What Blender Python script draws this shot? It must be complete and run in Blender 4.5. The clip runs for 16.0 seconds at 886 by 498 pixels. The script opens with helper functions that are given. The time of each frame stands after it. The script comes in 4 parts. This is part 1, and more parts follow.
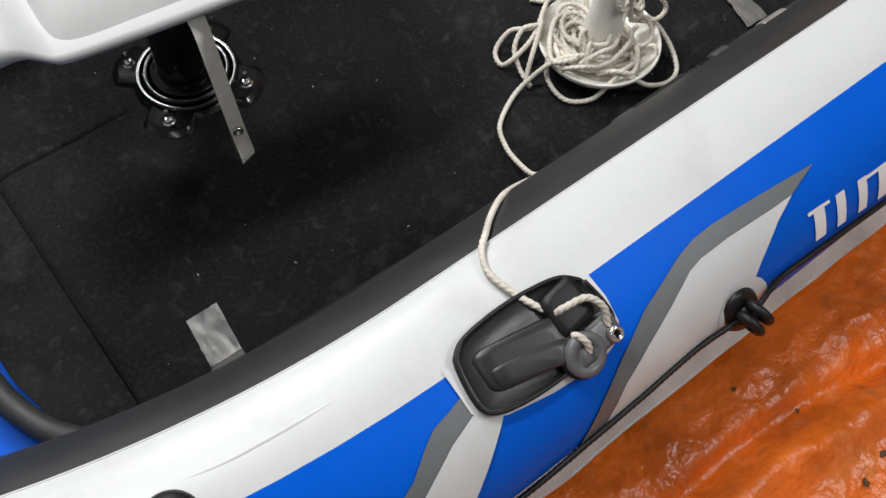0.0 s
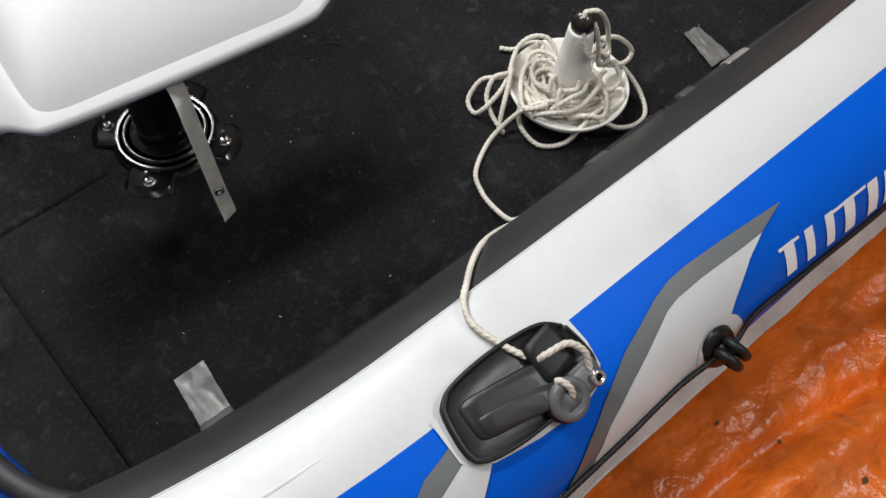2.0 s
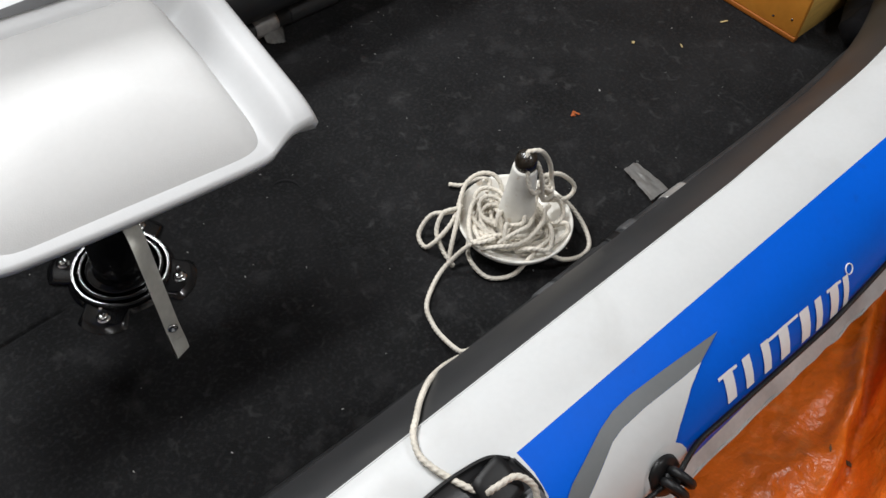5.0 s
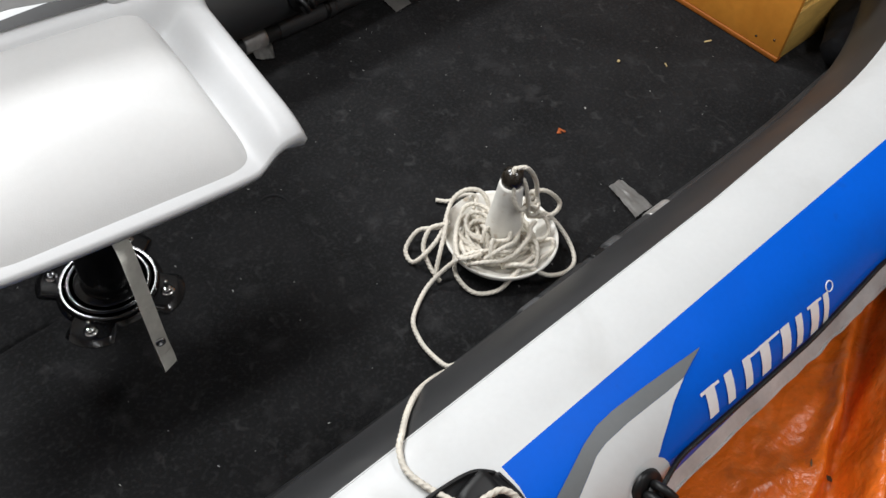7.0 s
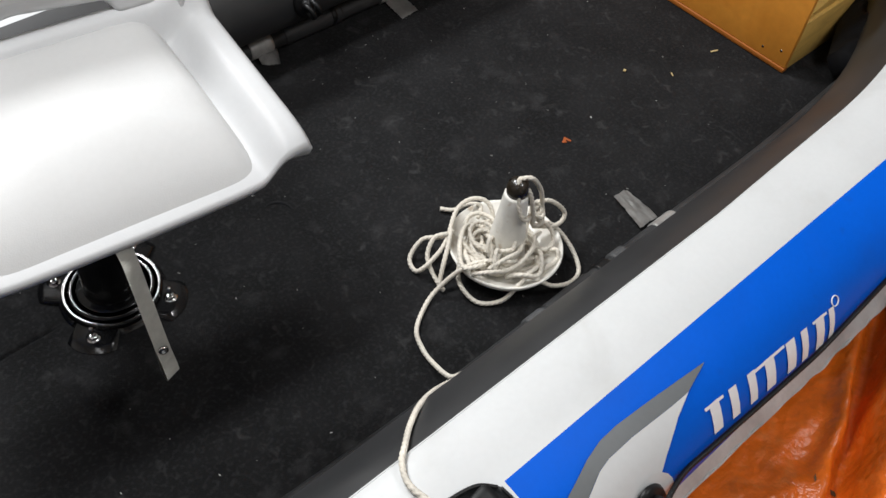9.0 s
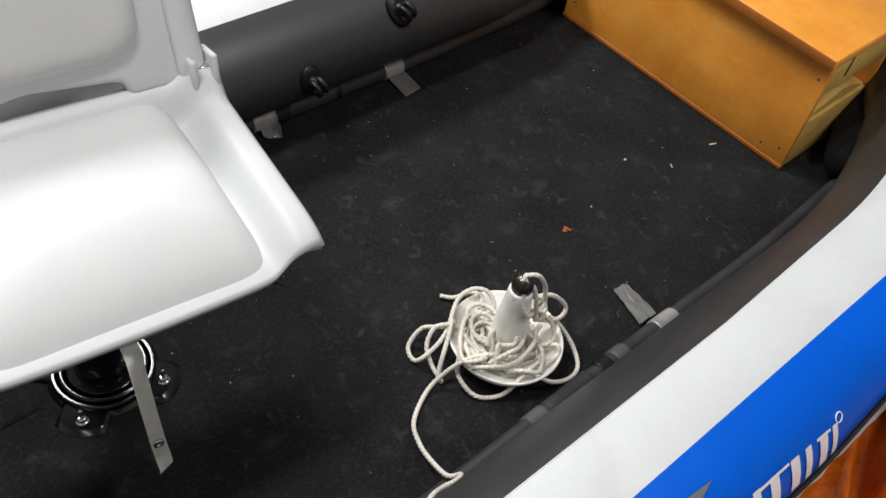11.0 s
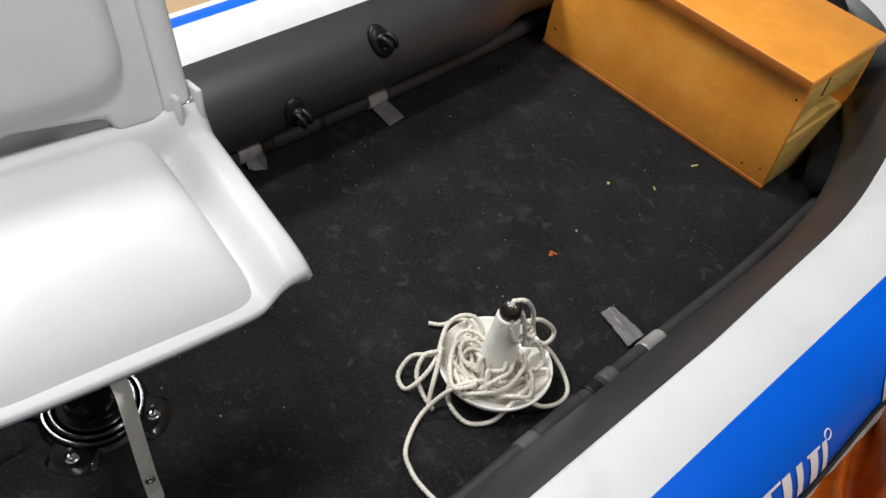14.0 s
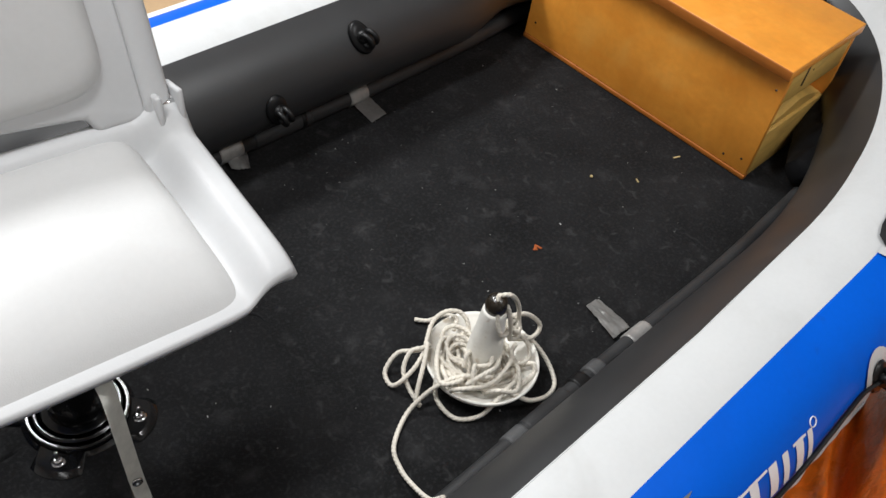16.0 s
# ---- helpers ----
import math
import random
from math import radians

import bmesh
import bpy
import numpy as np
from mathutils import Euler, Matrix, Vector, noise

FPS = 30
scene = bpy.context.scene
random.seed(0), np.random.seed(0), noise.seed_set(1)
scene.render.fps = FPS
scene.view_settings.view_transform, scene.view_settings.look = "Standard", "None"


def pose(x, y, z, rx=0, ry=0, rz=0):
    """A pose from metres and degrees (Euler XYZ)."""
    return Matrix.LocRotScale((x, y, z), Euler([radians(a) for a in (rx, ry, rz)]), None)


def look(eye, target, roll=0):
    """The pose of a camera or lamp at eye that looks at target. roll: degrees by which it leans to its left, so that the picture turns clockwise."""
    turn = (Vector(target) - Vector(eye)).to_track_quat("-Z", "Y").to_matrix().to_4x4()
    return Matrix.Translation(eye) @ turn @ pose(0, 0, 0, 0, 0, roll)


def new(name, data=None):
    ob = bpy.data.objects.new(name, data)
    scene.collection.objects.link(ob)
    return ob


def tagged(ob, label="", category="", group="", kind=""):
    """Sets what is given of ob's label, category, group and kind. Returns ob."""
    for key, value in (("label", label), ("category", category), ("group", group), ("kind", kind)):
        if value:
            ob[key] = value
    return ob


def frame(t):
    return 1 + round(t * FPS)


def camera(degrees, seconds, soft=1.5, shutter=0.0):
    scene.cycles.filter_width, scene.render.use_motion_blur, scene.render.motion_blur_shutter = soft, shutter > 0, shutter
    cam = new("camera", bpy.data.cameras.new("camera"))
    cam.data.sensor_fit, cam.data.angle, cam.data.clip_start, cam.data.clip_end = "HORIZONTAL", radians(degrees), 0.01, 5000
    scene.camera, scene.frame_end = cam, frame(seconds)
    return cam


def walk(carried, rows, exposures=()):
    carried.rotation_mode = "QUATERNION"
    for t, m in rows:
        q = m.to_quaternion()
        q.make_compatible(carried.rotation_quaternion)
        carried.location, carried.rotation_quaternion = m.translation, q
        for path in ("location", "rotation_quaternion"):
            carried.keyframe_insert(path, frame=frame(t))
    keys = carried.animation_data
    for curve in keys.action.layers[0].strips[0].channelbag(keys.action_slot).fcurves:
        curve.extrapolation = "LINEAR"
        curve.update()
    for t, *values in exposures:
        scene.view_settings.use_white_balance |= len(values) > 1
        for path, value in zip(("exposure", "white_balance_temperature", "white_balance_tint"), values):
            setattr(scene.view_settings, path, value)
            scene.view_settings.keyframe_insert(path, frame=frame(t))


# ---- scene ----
# seconds, place, turn about x, y, z
cam = camera(50.39, 16.0)
ROWS = [
    (0.0, -1.7909, -0.6328, 1.2209, 29.058, -2.759, -37.956),
    (0.5, -1.7888, -0.6292, 1.2351, 29.868, -2.755, -39.145),
    (1.0, -1.7939, -0.6253, 1.2405, 30.475, -2.747, -39.258),
    (1.5, -1.7878, -0.6327, 1.2475, 31.237, -2.346, -40.587),
    (2.0, -1.7897, -0.6267, 1.2513, 31.290, -2.603, -40.652),
    (2.5, -1.7846, -0.6203, 1.2728, 34.225, -2.744, -40.199),
    (3.0, -1.7848, -0.6326, 1.2823, 37.280, -3.094, -40.539),
    (3.5, -1.7881, -0.6355, 1.2875, 38.060, -3.109, -41.520),
    (4.0, -1.7861, -0.6343, 1.2898, 38.100, -3.557, -42.357),
    (6.5, -1.7890, -0.6471, 1.2989, 39.716, -4.721, -42.886),
    (7.0, -1.7926, -0.6435, 1.3044, 39.689, -5.037, -42.972),
    (7.5, -1.7935, -0.6456, 1.3047, 39.881, -4.873, -42.722),
    (8.0, -1.7883, -0.6408, 1.3045, 39.348, -5.232, -42.667),
    (8.5, -1.7869, -0.6364, 1.3076, 39.512, -5.156, -42.293),
    (9.0, -1.7865, -0.6316, 1.3082, 39.767, -5.312, -42.418),
    (9.5, -1.7946, -0.6244, 1.3076, 40.007, -5.326, -42.020),
    (10.0, -1.7881, -0.5957, 1.3245, 40.183, -5.701, -41.430),
    (10.2, -1.7856, -0.5730, 1.3362, 41.117, -6.545, -40.659),
    (12.5, -1.7849, -0.5228, 1.3419, 43.158, -8.865, -43.081),
    (13.0, -1.7791, -0.5310, 1.3435, 43.070, -7.939, -43.224),
    (13.5, -1.7831, -0.5330, 1.3491, 43.808, -8.220, -43.097),
    (14.0, -1.7900, -0.5369, 1.3480, 44.178, -8.165, -43.288),
    (14.5, -1.7880, -0.5461, 1.3534, 44.429, -8.287, -43.663),
    (15.0, -1.7896, -0.5400, 1.3515, 44.269, -8.707, -44.231),
    (15.5, -1.7943, -0.5364, 1.3487, 44.655, -8.418, -44.600),
    (16.0, -1.7892, -0.5366, 1.3479, 44.104, -8.099, -44.699),
]
walk(cam, [(t, pose(*r)) for t, *r in ROWS], [(0.0, 0.17), (4.0, 0.17), (6.5, 0.28), (16.0, 0.29)])

# ---------------------------------------------------------------- world and light
world = bpy.data.worlds.new("garage_dim")
scene.world = world
world.use_nodes = True
world.node_tree.nodes["Background"].inputs[0].default_value = (0.75, 0.8, 0.9, 1)
world.node_tree.nodes["Background"].inputs[1].default_value = 0.05


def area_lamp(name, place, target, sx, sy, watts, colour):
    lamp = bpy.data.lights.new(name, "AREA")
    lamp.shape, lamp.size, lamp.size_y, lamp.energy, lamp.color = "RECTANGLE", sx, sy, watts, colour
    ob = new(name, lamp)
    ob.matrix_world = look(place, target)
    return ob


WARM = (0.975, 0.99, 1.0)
# unseen lamps over the seat and beyond the boat, set by shadows and glints
area_lamp("unseen_light", (-2.0, 0.75, 2.85), (-2.0, 0.75, 0), 1.2, 0.30, 44, WARM)
area_lamp("unseen_light", (-1.1, 2.45, 2.85), (-1.1, 2.45, 0), 1.2, 0.50, 100, WARM)
# weaker fill on the near side, added without a known fixture
area_lamp("unseen_light", (-0.1, -1.5, 2.85), (-0.1, -1.5, 0), 0.3, 1.2, 32, WARM)
area_lamp("unseen_light", (-3.2, -1.2, 2.85), (-3.2, -1.2, 0), 0.3, 1.2, 5, WARM)

# ---------------------------------------------------------------- materials


def material(name, colour, rough=0.6, metal=0.0, var=0.15, scale=8.0, fine=120.0, bump=0.1, bump_scale=200.0, dirt=None, dirt_amount=0.0, coat=0.0, spec=0.5):
    """Base colour with a broad and a fine variation, a bump and optional dirt."""
    m = bpy.data.materials.new(name)
    m.use_nodes = True
    nt = m.node_tree
    b = nt.nodes["Principled BSDF"]
    b.inputs["Roughness"].default_value, b.inputs["Metallic"].default_value = rough, metal
    b.inputs["Coat Weight"].default_value = coat
    b.inputs["Specular IOR Level"].default_value = spec
    co = nt.nodes.new("ShaderNodeTexCoord")

    def tex(s, detail):
        n = nt.nodes.new("ShaderNodeTexNoise")
        n.inputs["Scale"].default_value, n.inputs["Detail"].default_value = s, detail
        nt.links.new(co.outputs["Object"], n.inputs["Vector"])
        return n

    def mix(kind, fac, a, c):
        n = nt.nodes.new("ShaderNodeMix")
        n.data_type, n.blend_type = "RGBA", kind
        for k, v in ((0, fac), (6, a), (7, c)):
            if isinstance(v, (int, float)):
                n.inputs[k].default_value = v
            elif isinstance(v, tuple):
                n.inputs[k].default_value = (*v, 1)
            else:
                nt.links.new(v, n.inputs[k])
        return n.outputs[2]

    def remap(sock, lo, hi, a, c):
        n = nt.nodes.new("ShaderNodeMapRange")
        for k, v in zip((1, 2, 3, 4), (lo, hi, a, c)):
            n.inputs[k].default_value = v
        nt.links.new(sock, n.inputs[0])
        return n.outputs[0]

    broad, small = tex(scale, 4), tex(fine, 3)
    dark = tuple(c * (1 - var) for c in colour)
    light = tuple(min(1, c * (1 + var)) for c in colour)
    out = mix("MIX", remap(broad.outputs[0], 0.3, 0.7, 0, 1), dark, light)
    out = mix("MULTIPLY", var, out, mix("MIX", remap(small.outputs[0], 0.3, 0.7, 0, 1), (0.45, 0.45, 0.45), (1.0, 1.0, 1.0)))
    if dirt:
        patch = tex(scale * 2.3, 6)
        out = mix("MIX", remap(patch.outputs[0], 0.58, 0.75, 0, dirt_amount), out, dirt)
    nt.links.new(out, b.inputs["Base Color"])
    nt.links.new(remap(broad.outputs[0], 0.3, 0.7, max(0, rough - 0.07), min(1, rough + 0.07)), b.inputs["Roughness"])
    bp = nt.nodes.new("ShaderNodeBump")
    bp.inputs["Strength"].default_value, bp.inputs["Distance"].default_value = bump, 0.002
    nt.links.new(tex(bump_scale, 3).outputs[0], bp.inputs["Height"])
    nt.links.new(bp.outputs[0], b.inputs["Normal"])
    return m


VINYL_GREY = material("light_grey_vinyl", (0.62, 0.63, 0.63), 0.38, var=0.05, scale=3, bump=0.04, bump_scale=350, dirt=(0.42, 0.41, 0.38), dirt_amount=0.25)
VINYL_DARK = material("dark_grey_vinyl", (0.024, 0.0245, 0.026), 0.46, var=0.12, scale=4, bump=0.06, bump_scale=350, dirt=(0.06, 0.059, 0.057), dirt_amount=0.3, spec=0.85)
VINYL_BLUE = material("blue_vinyl", (0.0, 0.105, 0.64), 0.42, var=0.08, scale=3, bump=0.04, bump_scale=350, dirt=(0.006, 0.08, 0.48), dirt_amount=0.3, spec=0.08)
PRINT_GREY = material("mid_grey_print", (0.14, 0.15, 0.155), 0.42, var=0.08, scale=5, bump=0.04, bump_scale=350)
PRINT_WHITE = material("white_print", (0.78, 0.79, 0.8), 0.42, var=0.05, scale=5, bump=0.04, bump_scale=350)
FLAP = material("clear_weld_strip", (0.55, 0.535, 0.515), 0.35, var=0.18, scale=12, bump=0.2, bump_scale=60)
CARPET = material("black_marine_carpet", (0.0135, 0.0135, 0.0141), 0.95, var=0.35, scale=7, fine=420, bump=1.0, bump_scale=700, dirt=(0.045, 0.045, 0.046), dirt_amount=0.5, spec=0.15)
COLLAR = material("grey_rubber_collar", (0.075, 0.076, 0.078), 0.55, var=0.2, scale=20, bump=0.2, bump_scale=200)
FOAM = material("dark_foam_pipe", (0.028, 0.0285, 0.03), 0.6, var=0.2, scale=15, bump=0.2, bump_scale=260)
TAPE = material("silver_duct_tape", (0.43, 0.42, 0.405), 0.34, metal=0.35, var=0.2, scale=22, bump=0.2, bump_scale=70)
RUBBER = material("black_rubber", (0.007, 0.007, 0.0075), 0.45, var=0.2, scale=20, bump=0.1, bump_scale=200, spec=0.35)
PLASTIC_DARK = material("charcoal_plastic", (0.022, 0.0225, 0.024), 0.38, var=0.15, scale=20, bump=0.08, bump_scale=300)
KNOB_GREY = material("grey_plastic", (0.12, 0.125, 0.13), 0.35, var=0.12, scale=30, bump=0.08, bump_scale=300)
CHROME = material("bright_steel", (0.7, 0.7, 0.7), 0.18, metal=1.0, var=0.1, scale=40, bump=0.04)
GLINT_STEEL = material("glint_steel_edge", (0.2, 0.2, 0.2), 0.22, metal=1.0, var=0.5, scale=50, bump=0.04)
BLACK_METAL = material("black_painted_steel", (0.006, 0.006, 0.0065), 0.2, var=0.2, scale=15, bump=0.05, coat=0.3)
SEAT_PLASTIC = material("light_grey_seat_plastic", (0.54, 0.545, 0.55), 0.55, var=0.04, scale=4, bump=0.06, bump_scale=420)
CUSHION = material("white_grey_seat_vinyl", (0.56, 0.56, 0.555), 0.5, var=0.04, scale=5, bump=0.12, bump_scale=500)
STRAP = material("grey_webbing", (0.6, 0.59, 0.54), 0.7, var=0.15, scale=20, bump=0.4, bump_scale=500)
ROPE = material("off_white_braided_rope", (0.74, 0.69, 0.6), 0.8, var=0.2, scale=25, fine=300, bump=0.5, bump_scale=600, dirt=(0.52, 0.46, 0.37), dirt_amount=0.5)
ANCHOR = material("white_coated_iron", (0.84, 0.82, 0.76), 0.4, var=0.08, scale=18, bump=0.2, bump_scale=120, dirt=(0.6, 0.54, 0.44), dirt_amount=0.4)
RUSTY = material("dark_rusty_iron", (0.022, 0.016, 0.010), 0.3, var=0.4, scale=60, bump=0.2, bump_scale=300, coat=0.4)
TARP = material("orange_tarpaulin", (0.76, 0.15, 0.010), 0.34, var=0.25, scale=9, fine=90, bump=1.0, bump_scale=46, dirt=(0.3, 0.07, 0.012), dirt_amount=0.5)
CONCRETE = material("concrete", (0.3, 0.29, 0.27), 0.85, var=0.2, scale=5, bump=0.4, bump_scale=90)
WALLPAINT = material("wall_paint", (0.5, 0.49, 0.47), 0.8, var=0.06, scale=3, bump=0.2, bump_scale=150)
CARDBOARD = material("brown_cardboard", (0.42, 0.28, 0.15), 0.8, var=0.12, scale=9, bump=0.2, bump_scale=160)
PAPER = material("white_paper", (0.75, 0.74, 0.71), 0.7, var=0.05, scale=9, bump=0.2, bump_scale=60)
BAG = material("black_nylon", (0.008, 0.008, 0.009), 0.8, var=0.3, scale=20, bump=0.4, bump_scale=200, spec=0.2)
CRUMB = material("straw_crumb", (0.5, 0.38, 0.18), 0.8, var=0.3, scale=90)
LINT = material("pale_lint", (0.45, 0.45, 0.43), 0.9, var=0.3, scale=90)
DEBRIS = material("dried_leaf", (0.09, 0.06, 0.03), 0.8, var=0.3, scale=90)
LEAF = material("orange_leaf", (0.4, 0.09, 0.015), 0.7, var=0.3, scale=90)


def wood_material(name, colour, dark, rough, squash):
    """Varnished plywood: stretched grain lines and cloudy stain."""
    m = material(name, colour, rough, var=0.14, scale=6, fine=60, bump=0.08, bump_scale=220, dirt=dark, dirt_amount=0.35)
    nt = m.node_tree
    b = nt.nodes["Principled BSDF"]
    old = b.inputs["Base Color"].links[0].from_socket
    co = nt.nodes.new("ShaderNodeTexCoord")
    mp = nt.nodes.new("ShaderNodeMapping")
    mp.inputs["Scale"].default_value = squash
    n = nt.nodes.new("ShaderNodeTexNoise")
    n.inputs["Scale"].default_value, n.inputs["Detail"].default_value = 5.0, 6.0
    n.inputs["Distortion"].default_value = 1.2
    nt.links.new(co.outputs["Object"], mp.inputs[0])
    nt.links.new(mp.outputs[0], n.inputs["Vector"])
    r = nt.nodes.new("ShaderNodeMapRange")
    r.inputs[1].default_value, r.inputs[2].default_value, r.inputs[3].default_value, r.inputs[4].default_value = 0.45, 0.72, 0.0, 0.45
    nt.links.new(n.outputs[0], r.inputs[0])
    mx = nt.nodes.new("ShaderNodeMix")
    mx.data_type = "RGBA"
    mx.inputs[7].default_value = (*dark, 1)
    nt.links.new(r.outputs[0], mx.inputs[0])
    nt.links.new(old, mx.inputs[6])
    nt.links.new(mx.outputs[2], b.inputs["Base Color"])
    return m


WOOD = wood_material("varnished_plywood", (0.90, 0.355, 0.050), (0.80, 0.27, 0.028), 0.38, (3.0, 0.6, 3.0))
WOOD_DARK = wood_material("dark_brown_edge", (0.42, 0.13, 0.016), (0.3, 0.085, 0.01), 0.55, (3.0, 0.6, 3.0))
WOOD_RAW = wood_material("bare_plywood", (0.74, 0.46, 0.12), (0.25, 0.12, 0.04), 0.55, (1.2, 6.0, 6.0))


def layer(m, colour, scale, lo, hi, amount, distortion=0.0):
    """Lay patches of a second colour over a material."""
    nt = m.node_tree
    b = nt.nodes["Principled BSDF"]
    old = b.inputs["Base Color"].links[0].from_socket
    co, n, r, mx = [nt.nodes.new("ShaderNode" + k) for k in ("TexCoord", "TexNoise", "MapRange", "Mix")]
    n.inputs["Scale"].default_value, n.inputs["Detail"].default_value, n.inputs["Distortion"].default_value = scale, 6.0, distortion
    nt.links.new(co.outputs["Object"], n.inputs["Vector"])
    for k, v in zip((1, 2, 3, 4), (lo, hi, 0.0, amount)):
        r.inputs[k].default_value = v
    nt.links.new(n.outputs[0], r.inputs[0])
    mx.data_type = "RGBA"
    mx.inputs[7].default_value = (*colour, 1)
    nt.links.new(r.outputs[0], mx.inputs[0])
    nt.links.new(old, mx.inputs[6])
    nt.links.new(mx.outputs[2], b.inputs["Base Color"])


for node in TARP.node_tree.nodes:
    if node.type == "BUMP":
        node.inputs["Distance"].default_value = 0.0055
# pale scuffs that also paint in the plastic's sheen
layer(TARP, (0.82, 0.30, 0.09), 22, 0.54, 0.74, 0.4, 0.4)
layer(TARP, (0.2, 0.08, 0.03), 14, 0.66, 0.76, 0.45, 0.6)
layer(CARPET, (0.075, 0.075, 0.075), 34, 0.60, 0.80, 0.5, 0.8)
layer(CARPET, (0.05, 0.05, 0.052), 150, 0.5, 0.8, 0.45)
layer(CARPET, (0.034, 0.034, 0.0345), 5, 0.48, 0.72, 0.2, 0.6)
layer(WOOD, (0.70, 0.22, 0.02), 7, 0.5, 0.7, 0.3, 2.0)
layer(WOOD, (0.86, 0.44, 0.1), 5, 0.55, 0.75, 0.4, 1.5)
layer(VINYL_GREY, (0.5, 0.5, 0.49), 9, 0.56, 0.72, 0.35, 1.0)
layer(VINYL_BLUE, (0.012, 0.06, 0.36), 30, 0.66, 0.78, 0.4)
layer(ANCHOR, (0.45, 0.32, 0.18), 45, 0.64, 0.74, 0.6)
layer(BLACK_METAL, (0.05, 0.035, 0.025), 60, 0.66, 0.78, 0.5)

# ---------------------------------------------------------------- builders


def thing(name, label, category, kind="", group=""):
    return tagged(new(name), label, category, group, kind)


def part(name, bm, mat, parent=None, label="", smooth=True):
    me = bpy.data.meshes.new(name)
    bmesh.ops.recalc_face_normals(bm, faces=bm.faces)
    bm.to_mesh(me)
    bm.free()
    me.materials.append(mat)
    for poly in me.polygons:
        poly.use_smooth = smooth
    ob = new(name, me)
    if parent:
        ob.parent = parent
    if label:
        ob["label"] = label
    return ob


def block(x0, x1, y0, y1, z0, z1, bevel=0.0, seg=2):
    bm = bmesh.new()
    bmesh.ops.create_cube(bm, size=1)
    for v in bm.verts:
        v.co = Vector(((x0 + x1) / 2 + v.co.x * (x1 - x0), (y0 + y1) / 2 + v.co.y * (y1 - y0), (z0 + z1) / 2 + v.co.z * (z1 - z0)))
    if bevel:
        bmesh.ops.bevel(bm, geom=bm.edges[:], offset=bevel, segments=seg, affect="EDGES", profile=0.5)
    return bm


def lathe(profile, n=32, m=None):
    """Turn (radius, height) pairs round z."""
    bm = bmesh.new()
    rings = []
    for r, z in profile:
        rings.append([bm.verts.new((r * math.cos(2 * math.pi * k / n), r * math.sin(2 * math.pi * k / n), z)) for k in range(n)])
    for a, b in zip(rings, rings[1:]):
        for k in range(n):
            bm.faces.new((a[k], a[(k + 1) % n], b[(k + 1) % n], b[k]))
    for ring, first in ((rings[0], True), (rings[-1], False)):
        bm.faces.new(ring)
    if m:
        bm.transform(m)
    return bm


def smooth_path(points, step):
    """Catmull-Rom through the points, resampled at even steps."""
    pts = [Vector(q) for q in points]
    ext = [pts[0] * 2 - pts[1], *pts, pts[-1] * 2 - pts[-2]]
    fine = []
    for i in range(1, len(ext) - 2):
        p0, p1, p2, p3 = ext[i - 1:i + 3]
        for k in range(16):
            t = k / 16
            fine.append(0.5 * ((2 * p1) + (p2 - p0) * t + (2 * p0 - 5 * p1 + 4 * p2 - p3) * t * t + (3 * p1 - p0 - 3 * p2 + p3) * t ** 3))
    fine.append(pts[-1])
    out, left = [fine[0]], step
    for a, b in zip(fine, fine[1:]):
        d = (b - a).length
        while d >= left and d > 1e-9:
            a = a + (b - a) * (left / d)
            d = (b - a).length
            out.append(a)
            left = step
        left -= d
    return out


def sweep(path, radius, n=10, twist=0.0, groove=0.0, bm=None, closed=False):
    """A tube along a path; twist (turns a metre) and groove give it strands."""
    bm = bm or bmesh.new()
    rings = []
    up = None
    for i, q in enumerate(path):
        a, b = path[max(0, i - 1)], path[min(len(path) - 1, i + 1)]
        if closed:
            a, b = path[i - 1], path[(i + 1) % len(path)]
        d = (b - a).normalized()
        if up is None:
            up = d.orthogonal().normalized()
        up = (up - d * up.dot(d)).normalized()
        side = d.cross(up)
        ring = []
        for k in range(n):
            ang = 2 * math.pi * k / n
            r = radius(i / max(1, len(path) - 1)) if callable(radius) else radius
            if groove:
                s = i * (path[1] - path[0]).length
                r *= 1 + groove * (0.3 - (1 - abs(math.cos(1.5 * ang + math.pi * twist * s))) ** 2)
            ring.append(bm.verts.new(q + r * (math.cos(ang) * up + math.sin(ang) * side)))
        rings.append(ring)
    pairs = list(zip(rings, rings[1:])) + ([(rings[-1], rings[0])] if closed else [])
    for a, b in pairs:
        for k in range(n):
            bm.faces.new((a[k], a[(k + 1) % n], b[(k + 1) % n], b[k]))
    if not closed:
        bm.faces.new(rings[0])
        bm.faces.new(rings[-1])
    return bm


# ---------------------------------------------------------------- garage shell
GROUND = -0.06
part("floor", block(-4.5, 4.0, -3.0, 4.5, GROUND - 0.12, GROUND), CONCRETE, smooth=False)
tagged(bpy.data.objects["floor"], "bare grey concrete garage floor", "floor", kind="structure")
for wname, dims in (("wall_north", (-4.6, 4.1, 4.5, 4.62)), ("wall_south", (-4.6, 4.1, -3.12, -3.0)), ("wall_west", (-4.62, -4.5, -3.0, 4.5)), ("wall_east", (4.0, 4.12, -3.0, 4.5))):
    tagged(part(wname, block(*dims, GROUND, 3.0), WALLPAINT, smooth=False), "plain painted garage wall", "wall", kind="structure")
tagged(part("ceiling", block(-4.6, 4.1, -3.1, 4.6, 3.0, 3.1), WALLPAINT, smooth=False), "plain painted garage ceiling", "ceiling", kind="structure")

# ---------------------------------------------------------------- boat hull
# The tube's centre line is a loop: two straight sides and two half ellipses.
YM, HALF, RAD, ZC = 0.24, 0.572, 0.160, 0.130
X0, X1, END = -1.50, -0.40, 1.012


